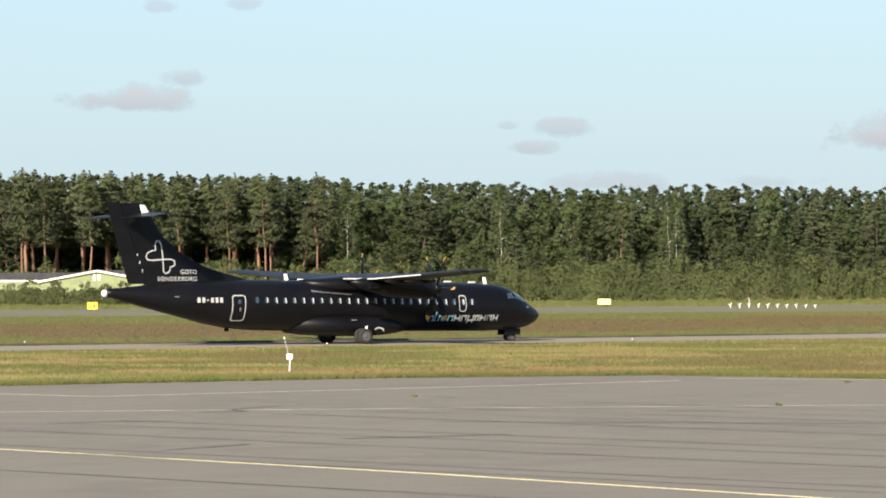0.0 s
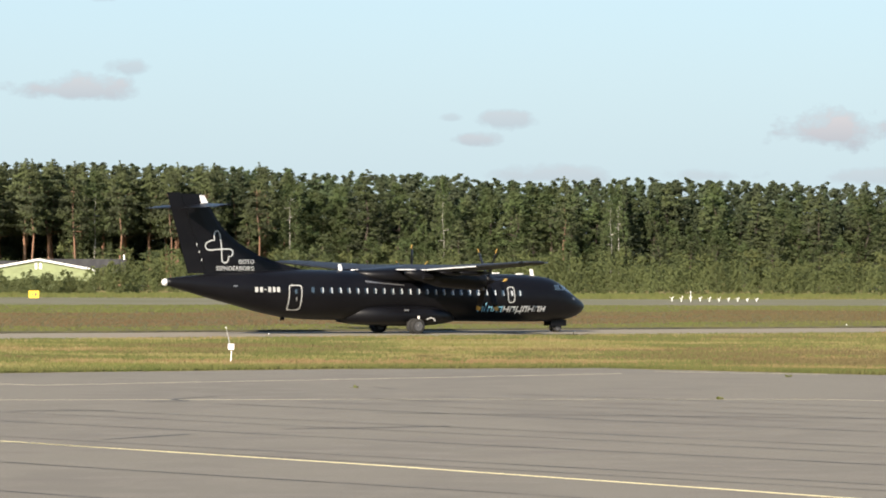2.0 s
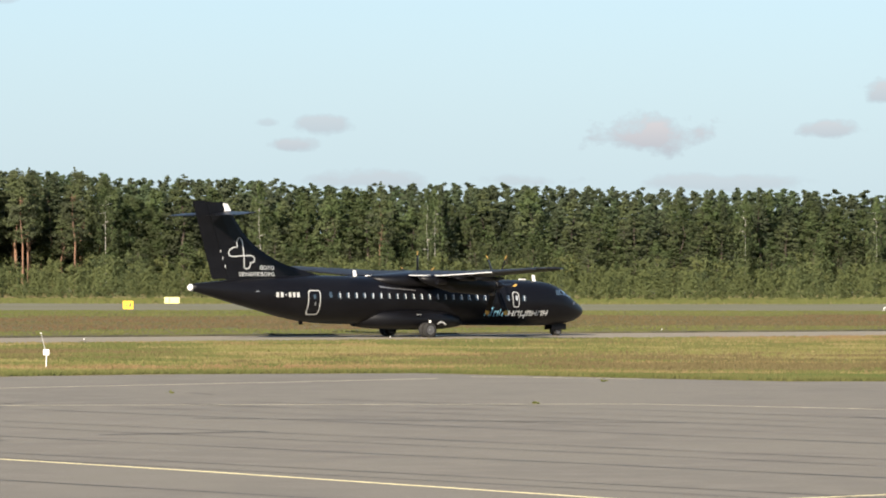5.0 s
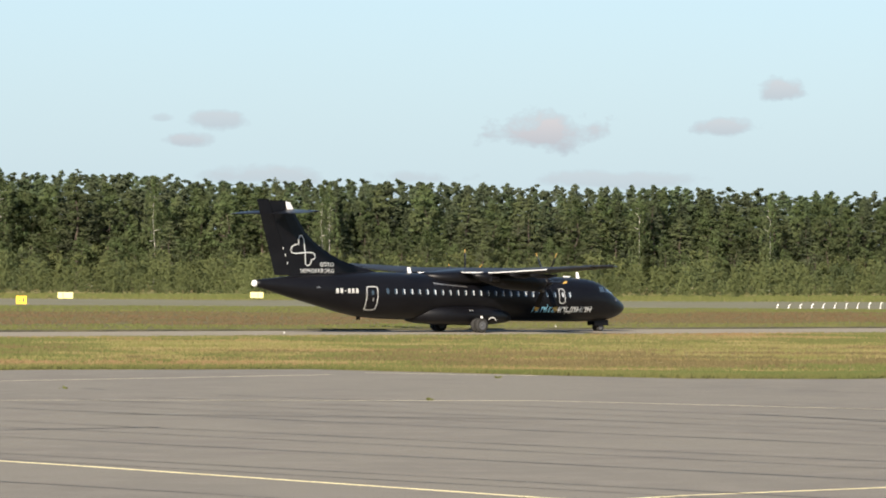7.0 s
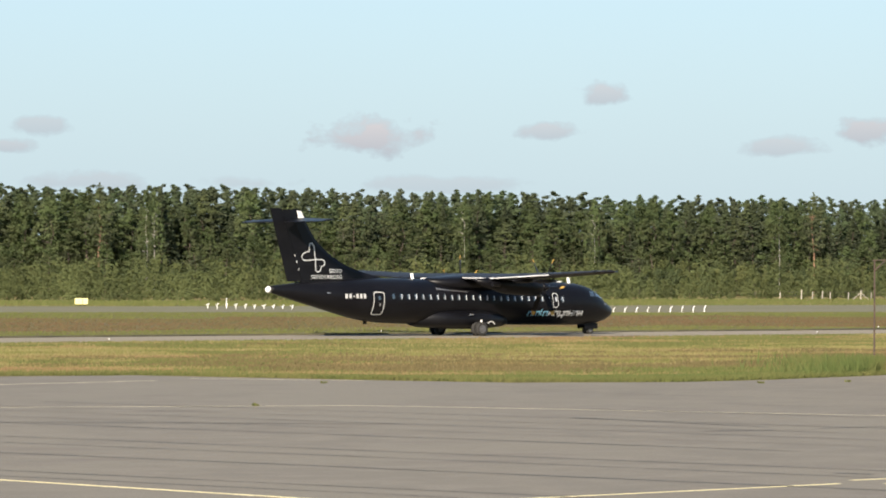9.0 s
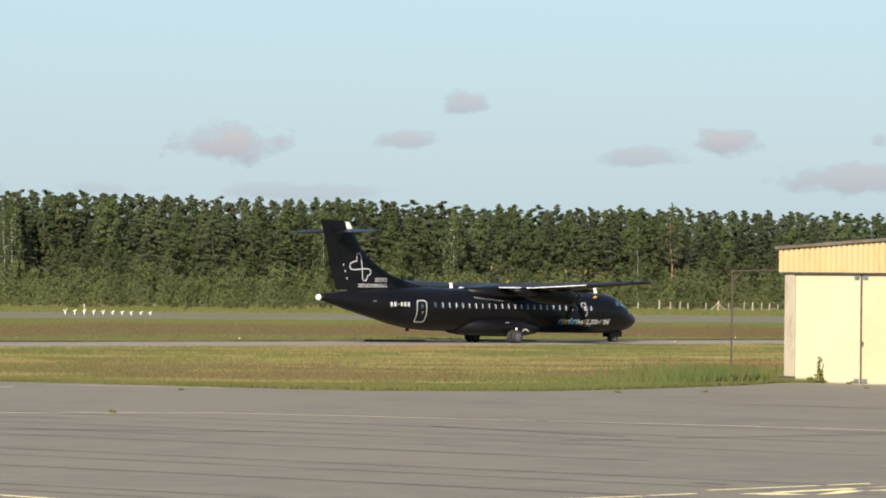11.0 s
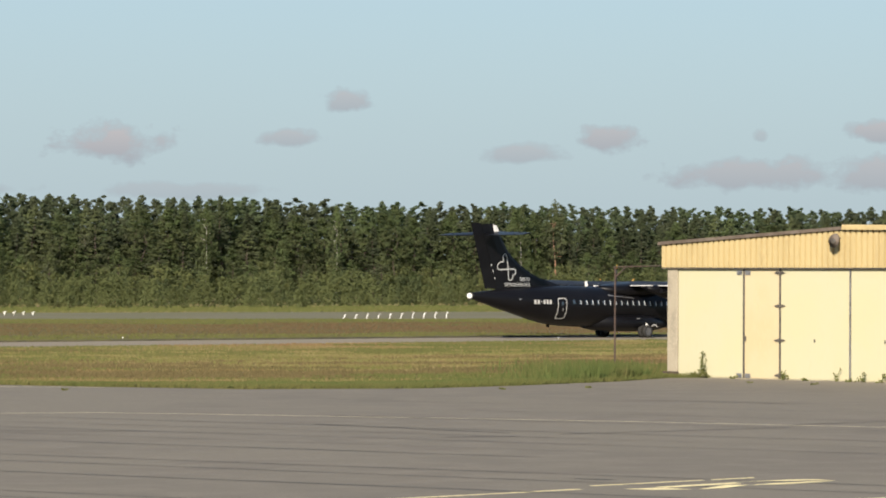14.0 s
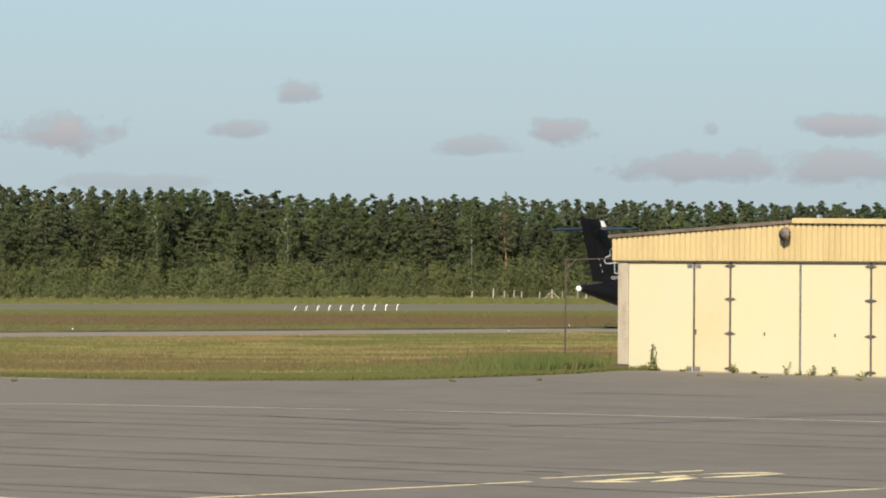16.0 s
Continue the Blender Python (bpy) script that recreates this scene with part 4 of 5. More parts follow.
        if prev:
            bm.faces.new((prev[0], prev[1], cur[1], cur[0]))
        prev = cur
    part("tail_mark", bm, SILVER_LETTER, fin, "silver looped line mark")
    text_mesh("GOTO", 0.32, SILVER_LETTER, "lettering", fin, pose(-9.74, -0.19, 3.87, 90, 0, 0), weight=0.004, gap=1.1)
    text_mesh("SØNDERBORG", 0.33, SILVER_LETTER, "lettering", fin, pose(-10.42, -0.19, 3.5, 90, 0, 0), weight=0.0, gap=1.12)
    # landing gear
    for sgn in (-1, 1):
        leg = part("main_gear_leg", rod(bmesh.new(), (0.1, sgn * 1.6, 0.95), (0, sgn * 2.05, 0.42), 0.1), METAL, root)
        part("axle", rod(bmesh.new(), (0, sgn * 1.75, 0.43), (0, sgn * 2.35, 0.43), 0.07), METAL, leg)
        for y in (1.83, 2.27):
            MAIN_WHEELS.append((wheel(root, 0, sgn * y, 0.43, 0.43, 0.26, sgn if y > 2 else -sgn), 0, sgn * y, 0.43))
    leg = part("nose_gear_leg", rod(bmesh.new(), (10.55, 0, 0.95), (10.7, 0, 0.3), 0.075), METAL, root)
    part("axle", rod(bmesh.new(), (10.7, -0.25, 0.27), (10.7, 0.25, 0.27), 0.05), METAL, leg)
    part("taxi_light", boxed(10.78, 10.9, -0.12, 0.12, 0.55, 0.7, 0.03), GLASS, leg)
    for sgn in (-1, 1):
        part("gear_door", boxed(10.15, 11.2, sgn * 0.38 - 0.015, sgn * 0.38 + 0.015, 0.36, 0.72, 0.01), BLACK, root)
        NOSE_WHEELS.append((wheel(root, 10.7, sgn * 0.19, 0.27, 0.27, 0.17, sgn), 10.7, sgn * 0.19, 0.27))


airliner()


# ---- small things of the airfield ----
def marker_post():
    root = tagged(new("marker_post"), label="white box on a thin post with a leaning rod", category="post")
    root.matrix_basis = pose(-6.1, 146.2, 0)
    part("post", rod(bmesh.new(), (0, 0, 0), (0.02, 0, 0.5), 0.022), WHITE, root)
    part("box", boxed(-0.11, 0.13, -0.09, 0.09, 0.52, 0.75, 0.015), WHITE, root)
    part("rod", rod(bmesh.new(), (-0.05, 0, 0.76), (-0.19, 0, 1.36), 0.015, 0.011), PALE_MARK, root)
    part("reflector", rod(bmesh.new(), (-0.19, 0, 1.36), (-0.21, 0, 1.42), 0.02), WHITE, root)


marker_post()


def runway_sign(x, y, w, h_, mat, label, bars=()):
    root = tagged(new("runway_sign"), label=label, category="sign", group="signs beside the runway")
    root.matrix_basis = pose(x, y, 0, 0, 0, 3)
    body = part("panel", boxed(-w / 2, w / 2, -0.07, 0.07, 0.22, 0.22 + h_, 0.02), mat, root)
    for u in (-0.3, 0.3):
        part("leg", rod(bmesh.new(), (u * w, 0, 0), (u * w, 0, 0.24), 0.04), DARK_METAL, root)
    for x0, x1, z0, z1 in bars:
        part("letter_bar", boxed(x0, x1, -0.085, -0.07, z0, z1), DARK_METAL, body, "dark bar")


runway_sign(-35.7, 375.6, 1.05, 0.75, YELLOW, "bright yellow taxiway sign with dark marks", ((-0.3, 0.0, 0.52, 0.62), (0.1, 0.28, 0.42, 0.78)))
runway_sign(-6.6, 334.5, 0.95, 0.75, YELLOW, "bright yellow taxiway sign with dark marks", ((-0.28, -0.02, 0.52, 0.62), (0.1, 0.26, 0.42, 0.78)))
runway_sign(-3.1, 389.9, 1.6, 0.66, PALE_YELLOW, "faded pale yellow sign board by the runway", ((-0.3, -0.24, 0.3, 0.8),))
runway_sign(17.9, 410.4, 1.45, 0.66, PALE_YELLOW, "faded pale yellow sign board by the runway", ((0.1, 0.16, 0.3, 0.8),))


def approach_light(x, y, hh, turn, tall=0.0, fork=True):
    root = tagged(new("approach_light"), label="small white lamp on a forked stand beside the runway", category="runway light", group="rows of runway lights")
    root.matrix_basis = pose(x, y, 0, 0, 0, turn)
    part("stem", rod(bmesh.new(), (0, 0, 0), (0.03, 0, hh * 0.6), 0.035), WHITE, root)
    part("lamp", rod(bmesh.new(), (-0.02, 0, hh * 0.55), (0.16, -0.1, hh), 0.03, 0.045), WHITE, root)
    if fork:
        part("arm", rod(bmesh.new(), (0.0, 0, hh * 0.5), (-0.18, 0, hh * 0.85), 0.025), WHITE, root)
    else:
        part("foot", boxed(-0.14, 0.06, -0.05, 0.05, 0, 0.05, 0.01), WHITE, root)
    if tall:
        part("mast", rod(bmesh.new(), (0, 0.05, 0), (0, 0.05, tall), 0.03), WHITE, root)


for i in range(10):
    approach_light(30.1 + i * 0.98, 387.2 - i * 0.1, 0.6 - 0.02 * i, 0, 1.15 if i == 2 else 0)
for i in range(10):
    approach_light(67.4 + i * 1.2, 361.6 + i * 0.2, 0.42 + 0.03 * i, 20, fork=False)


def edge_light(x, y):
    root = tagged(new("taxiway_light"), label="small pale taxiway edge light in the grass", category="taxiway light", group="taxiway edge lights")
    root.matrix_basis = pose(x, y, 0)
    part("stem", rod(bmesh.new(), (0, 0, 0), (0, 0, 0.2), 0.016), DARK_METAL, root)
    bm = bmesh.new()
    bmesh.ops.create_uvsphere(bm, u_segments=8, v_segments=6, radius=0.04, matrix=pose(0, 0, 0.22))
    part("lamp", bm, WHITE, root, smooth=True)
    part("base", rod(bmesh.new(), (0, 0, 0), (0, 0, 0.05), 0.14), RUST, root)


for u, v in ((-5, -7.2), (-31, 7.2), (44, 7.4), (88, 7.4), (-16, 7.2), (68, -7.2), (14, -7.4), (115, 7.4), (-50, -7.2)):
    edge_light(*along(u, v))


def fence():
    """A row of pale posts in front of the trees, one of them braced."""
    root = tagged(new("fence"), label="weathered pale wooden fence posts with wire before the trees", category="fence")
    pts = []
    for az in (13.31, 13.64, 13.81, 13.96, 14.08, 14.36, 14.55, 14.71, 14.95, 15.08, 15.22, 15.34, 15.47, 15.75, 16.1, 16.4):
        d = 541 + (az - 13.3) * 4
        x, y = d * math.sin(radians(az)), d * math.cos(radians(az))
        pts.append((x, y))
        hh = 1.1 + (round(az * 100) % 7) * 0.07
        part("fence_post", rod(bmesh.new(), (x, y, 0), (x + 0.05, y, hh), 0.09, 0.075), WOOD, root)
    x, y = pts[6]
    for sgn in (-1, 1):
        part("brace", rod(bmesh.new(), (x + sgn * 1.3, y, 0), (x, y, 1.15), 0.06), WOOD, root)
    for z in (0.6, 1.2):
        for p, q in zip(pts, pts[1:]):
            part("wire", rod(bmesh.new(), (*p, z), (*q, z), 0.015, n=4), DARK_METAL, root)


fence()


def green_house():
    root = tagged(new("airfield_building"), label="low pale green boarded building with white gable trim and dark roof", category="building")
    d, az = 505.0, -5.36
    root.matrix_basis = pose(d * math.sin(radians(az)), d * math.cos(radians(az)), 0, 0, 0, 5.4)
    half, eave, peak, deep = 7.6, 2.75, 4.15, 14.0
    bm = bmesh.new()
    out = [(-half, 0), (half, 0), (half, eave), (0, peak - 0.1), (-half, eave)]
    f0 = [bm.verts.new((x, 0, z)) for x, z in out]
    f1 = [bm.verts.new((x, deep, z)) for x, z in out]
    bm.faces.new(f0), bm.faces.new(f1[::-1])
    for i in range(5):
        bm.faces.new((f0[i], f0[(i + 1) % 5], f1[(i + 1) % 5], f1[i]))
    wall = part("wall", bm, GREEN_WALL, root)
    part("wall", boxed(-half - 9, -half + 0.1, 2.0, deep, 0, 2.9), GREEN_WALL, root)
    for sgn in (-1, 1):
        bm = bmesh.new()
        vs = [bm.verts.new((x, y, z + dz)) for dz in (0, 0.2) for x, y, z in ((0, -0.3, peak - 0.05), (sgn * (half + 0.5), -0.3, eave - 0.14), (sgn * (half + 0.5), deep, eave - 0.14), (0, deep, peak - 0.05))]
        for f in ((0, 1, 2, 3), (7, 6, 5, 4), (0, 4, 5, 1), (1, 5, 6, 2), (2, 6, 7, 3), (3, 7, 4, 0)):
            bm.faces.new([vs[i] for i in f])
        roof = part("roof", bm, DARK_ROOF, root)
        bm = bmesh.new()
        vs = [bm.verts.new((x, y, z)) for y in (-0.36, -0.31) for x, z in ((0, peak - 0.08), (sgn * (half + 0.5), eave - 0.17), (sgn * (half + 0.5), eave + 0.09), (0, peak + 0.18))]
        for f in ((0, 1, 2, 3), (7, 6, 5, 4), (0, 4, 5, 1), (1, 5, 6, 2), (2, 6, 7, 3), (3, 7, 4, 0)):
            bm.faces.new([vs[i] for i in f])
        part("barge_board", bm, WHITE, roof, "white barge board")
    part("roof", boxed(-half - 9.4, -1.0, 4.0, deep, 2.9, 4.0), DARK_ROOF, root)
    part("roof", boxed(0.5, half + 4.5, 9.0, deep + 6, 2.4, 4.3), DARK_ROOF, root)
    part("fascia", boxed(-half - 9.4, -half - 0.3, 1.9, 1.98, 2.75, 2.98), WHITE, root)
    part("number_board", boxed(-0.5, -0.2, -0.06, 0.0, 2.9, 3.7), WHITE, wall, "white bar")
    part("number_board", boxed(0.1, 0.45, -0.06, 0.0, 2.9, 3.7), WHITE, wall, "white bar")
    part("roof_pipe", rod(bmesh.new(), (half + 4.2, 9, 4.2), (half + 4.2, 9, 4.9), 0.12), WHITE, root)


green_house()


def weed(m, height, n, seed, wide=0.14, name="weed", label="leafy green weed growing at the foot of the hangar doors"):
    root = tagged(new(name), label=label, category="weed", group="weeds by the hangar")
    root.matrix_basis = m
    rs = np.random.RandomState(seed)
    bm = bmesh.new()
    tops = []
    for i in range(max(2, int(3 * height))):
        t = (rs.normal() * 0.1, rs.normal() * 0.1, height * rs.uniform(0.6, 1.0))
        rod(bm, (rs.normal() * 0.05, rs.normal() * 0.05, 0), t, 0.018, 0.008, 5)
        tops.append(t)
    part("stalks", bm, GREEN_BLADES, root)
    bm = bmesh.new()
    for i in range(n):
        t = tops[i % len(tops)]
        k = rs.uniform(0.05, 1.0)
        spread = wide * (1.1 - k)
        p = Vector((t[0] * k + rs.normal() * spread, t[1] * k + rs.normal() * spread, t[2] * k))
        u = Vector(rs.normal(size=3)).normalized()
        w = u.cross(Vector(rs.normal(size=3))).normalized()
        q = 0.06 * rs.uniform(0.7, 1.4)
        bm.faces.new([bm.verts.new(p + a_) for a_ in (-u * q, w * q * 0.6, u * q, -w * q * 0.6)])
    part("leaves", bm, OLIVE_BLADES, root)


for i, (x, hh, n) in enumerate(((1.35, 1.15, 150), (1.0, 0.25, 60), (1.6, 0.3, 60), (5.65, 0.45, 50), (8.3, 0.5, 26), (9.0, 0.2, 30), (9.65, 0.45, 45), (10.5, 0.4, 45), (12.1, 0.25, 30), (3.0, 0.12, 30), (6.8, 0.12, 25))):
    weed(HM @ pose(x, -0.12, 0.03, 0, 0, 45), hh, int(n * 0.6), 20 + i)
for i, (x, y, hh) in enumerate(((9.9, 108.1, 0.12), (30.0, 129.5, 0.1), (33.5, 131, 0.1), (46.0, 131.0, 0.1), (43.3, 134.6, 0.12), (41.5, 137, 0.08), (-1.0, 116.8, 0.08), (14.2, 129.7, 0.1))):
    weed(pose(x, y, 0.03), hh * 0.75, 16, 60 + i, 0.05, "tuft", "small tuft of weeds in an apron crack")


# ---- trees ----
def leaf_tris(rs, centres, radii, per, size, flat=1.0):
    """Small leaf sprays: randomly turned triangles scattered in flattened balls. Returns corners (n, 3, 3) and soft normals."""
    n = len(centres) * per
    c_ = np.repeat(np.asarray(centres, float), per, 0)
    r_ = np.repeat(np.asarray(radii, float), per)[:, None]
    d = rs.normal(size=(n, 3))
    d /= np.linalg.norm(d, axis=1)[:, None]
    d *= np.minimum(np.abs(rs.normal(size=n)) * 0.55 + 0.12, 1.5)[:, None] * r_
    d[:, 2] *= flat
    u = rs.normal(size=(n, 3))
    u /= np.linalg.norm(u, axis=1)[:, None]
    w = np.cross(u, rs.normal(size=(n, 3)))
    w /= np.linalg.norm(w, axis=1)[:, None]
    k = size * rs.uniform(0.6, 1.4, n)[:, None]
    p = c_ + d
    q = np.stack([p - u * k - w * k * 0.35, p + w * k * 0.75, p + u * k - w * k * 0.3], 1)
    # leaves turn outwards and to the open, light side, and are shaded softly as parts of one clump and one crown
    axis = p * (1, 1, 0)
    out = 0.55 * d / (np.linalg.norm(d, axis=1)[:, None] + 1e-6) + 0.3 * axis / (np.linalg.norm(axis, axis=1)[:, None] + 0.3) + (-0.25, -0.65, 0.4) + rs.normal(size=(n, 3)) * 0.35
    out /= np.linalg.norm(out, axis=1)[:, None]
    face = np.cross(q[:, 1] - q[:, 0], q[:, 2] - q[:, 0])
    back = (face * out).sum(1) < 0
    q[back] = q[back][:, ::-1]
    return q, out


def leaf_mesh(name, leaves, mat):
    q, out = leaves
    me = bpy.data.meshes.new(name)
    n = len(q)
    me.from_pydata(q.reshape(-1, 3).tolist(), [], np.arange(3 * n).reshape(n, 3).tolist())
    me.materials.append(mat)
    me.polygons.foreach_set("use_smooth", [True] * n)
    me.normals_split_custom_set_from_vertices(np.repeat(out, 3, 0).tolist())
    return me


def placed(leaves, x, y, turn, wide, tall):
    """Leaves turned, scaled and moved to a place."""
    cq, sq = math.cos(radians(turn)), math.sin(radians(turn))
    m = np.array([[cq, -sq, 0], [sq, cq, 0], [0, 0, 1]])
    return leaves[0] @ m.T * (wide, wide, tall) + (x, y, 0), leaves[1] @ m.T


def gathered(rows):
    return np.concatenate([r[0] for r in rows]), np.concatenate([r[1] for r in rows])


def crown(kind, rs, H, bare):
    """Sprays along the boughs: flat tiers on a pine, a drooping cone on a spruce, hanging sheaves on a birch."""
    cs, rr = [], []
    if kind == "pine":
        base = rs.uniform(0.44, 0.52) if bare else rs.uniform(0.16, 0.24)
        tiers = 15 if bare else 20
        for i in range(tiers):
            t = (i + rs.uniform(-0.3, 0.3)) / tiers
            t = max(0.0, t)
            z = H * (base + (1 - base) * t)
            full = 2.5 * min(1.0, 0.6 + t * 2.2) * (1 - t) ** 0.55
            for b in range(8 if t < 0.75 else 4):
                q = rs.uniform(0, 2 * math.pi)
                reach = full * rs.uniform(0.3, 1.1)
                cs.append((reach * math.cos(q), reach * math.sin(q), z + reach * 0.12 + rs.uniform(-0.3, 0.3)))
                rr.append((0.35 + 0.5 * (1 - t) ** 0.8) * rs.uniform(0.7, 1.3))
        for k in range(6):
            cs.append((rs.normal() * 0.06, rs.normal() * 0.06, H * (0.91 + 0.021 * k)))
            rr.append(0.52 - 0.09 * k)
        return leaf_tris(rs, cs, rr, 4400 // len(cs), 0.155, 0.55)
    if kind == "spruce":
        n = 110
        for i in range(n):
            t = (i / (n - 1)) ** 0.85
            z = H * (0.1 + 0.88 * t)
            reach = 2.4 * (1 - t) ** 0.8 * rs.uniform(0.3, 1.05) + 0.03
            q = i * 2.4 + rs.uniform(-0.4, 0.4)
            cs.append((reach * math.cos(q), reach * math.sin(q), z - reach * 0.3))
            rr.append(0.12 + 0.7 * (1 - t) ** 0.85 * rs.uniform(0.7, 1.2))
        cs.append((0, 0, H * 0.99))
        rr.append(0.12)
        return leaf_tris(rs, cs, rr, 40, 0.155, 0.65)
    n = 120
    for i in range(n):
        t = (i + rs.uniform(0, 1)) / n
        z = H * (0.2 + 0.76 * t)
        wide = 2.4 * math.sin(math.pi * min(1, 0.2 + t * 0.78)) ** 0.8
        q = rs.uniform(0, 2 * math.pi)
        reach = wide * rs.uniform(0.2, 1.05)
        cs.append((reach * math.cos(q), reach * math.sin(q), z))
        rr.append(rs.uniform(0.4, 0.75) * (1.1 - 0.5 * t))
    return leaf_tris(rs, cs, rr, 37, 0.15, 1.3)


def trunk_mesh(kind, rs, H, bare):
    bm = bmesh.new()
    r = {"pine": 0.19, "spruce": 0.16, "birch": 0.1}[kind]
    bend = [(rs.uniform(-0.12, 0.12) * k, rs.uniform(-0.12, 0.12) * k) for k in range(5)]
    pts = [(bend[k][0], bend[k][1], H * k / 4.9 - (0.2 if k == 0 else 0)) for k in range(5)]
    for k in range(4):
        rod(bm, pts[k], pts[k + 1], r * (1 - k * 0.2), r * (1 - (k + 1) * 0.2), 7)
    for i in range(9):
        z = H * (rs.uniform(0.4, 0.8) if bare else rs.uniform(0.2, 0.7))
        q = rs.uniform(0, 6.28)
        ln = H * rs.uniform(0.04, 0.09)
        rod(bm, (0, 0, z), (ln * math.cos(q), ln * math.sin(q), z + ln * rs.uniform(-0.1, 0.5)), 0.05, 0.015, 4)
    me = bpy.data.meshes.new("trunk")
    bm.to_mesh(me)
    bm.free()
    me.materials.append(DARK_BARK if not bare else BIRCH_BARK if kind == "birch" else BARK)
    return me


def filler(rs, H):
    """A full crown of larger sprays for the inside of the wood."""
    cs, rr = [], []
    for i in range(40):
        t = i / 39
        reach = 2.5 * (1 - t) ** 0.42 * rs.uniform(0.1, 1.0)
        q = rs.uniform(0, 2 * math.pi)
        cs.append((reach * math.cos(q), reach * math.sin(q), H * (0.08 + 0.91 * t)))
        rr.append(0.14 + 1.15 * (1 - t) ** 0.62)
    return leaf_tris(rs, cs, rr, 35, 0.25, 0.8)


LEAF = {"pine": PINE_LEAF, "spruce": SPRUCE_LEAF, "birch": BIRCH_LEAF}
LABEL = {"pine": "tall pine with bare reddish trunk and dark ragged crown", "spruce": "dark pointed spruce at the forest edge", "birch": "leafy green birch with a pale trunk"}
STOCK = {}
for kind in ("pine", "spruce", "birch"):
    for v in range(5):
        rs = np.random.RandomState(100 + v * 7 + len(kind))
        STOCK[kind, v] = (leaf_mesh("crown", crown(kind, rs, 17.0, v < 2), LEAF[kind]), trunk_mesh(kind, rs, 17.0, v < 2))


FILL = [filler(np.random.RandomState(70 + v), 17.0) for v in range(4)]


def tree(kind, v, x, y, height, turn, wide=1.0):
    root = tagged(new(kind + "_tree"), label=LABEL[kind], category="tree", group="forest edge trees")
    root.matrix_basis = pose(x, y, 0, 0, 0, turn)
    k = height / 17.0
    for nm, me in zip(("crown", "trunk"), STOCK[kind, v]):
        ob = new(nm, me)
        ob.parent = root
        ob.matrix_basis = Matrix.Diagonal((k * wide, k * wide, k, 1))
    return root


# bearing in degrees, distance of the forest's edge, height of its skyline in degrees
EDGE_AZ = [-12, -6.8, -4, -1, 0.6, 2.3, 4.5, 6.8, 9, 11.6, 13.2, 15.5, 17.6, 21, 26]
EDGE_D = [545, 550, 555, 560, 562, 566, 575, 590, 605, 625, 640, 660, 680, 700, 720]
SKYLINE = [1.53, 1.51, 1.5, 1.41, 1.39, 1.28, 1.31, 1.24, 1.24, 1.16, 1.17, 1.11, 1.11, 1.06, 1.02]


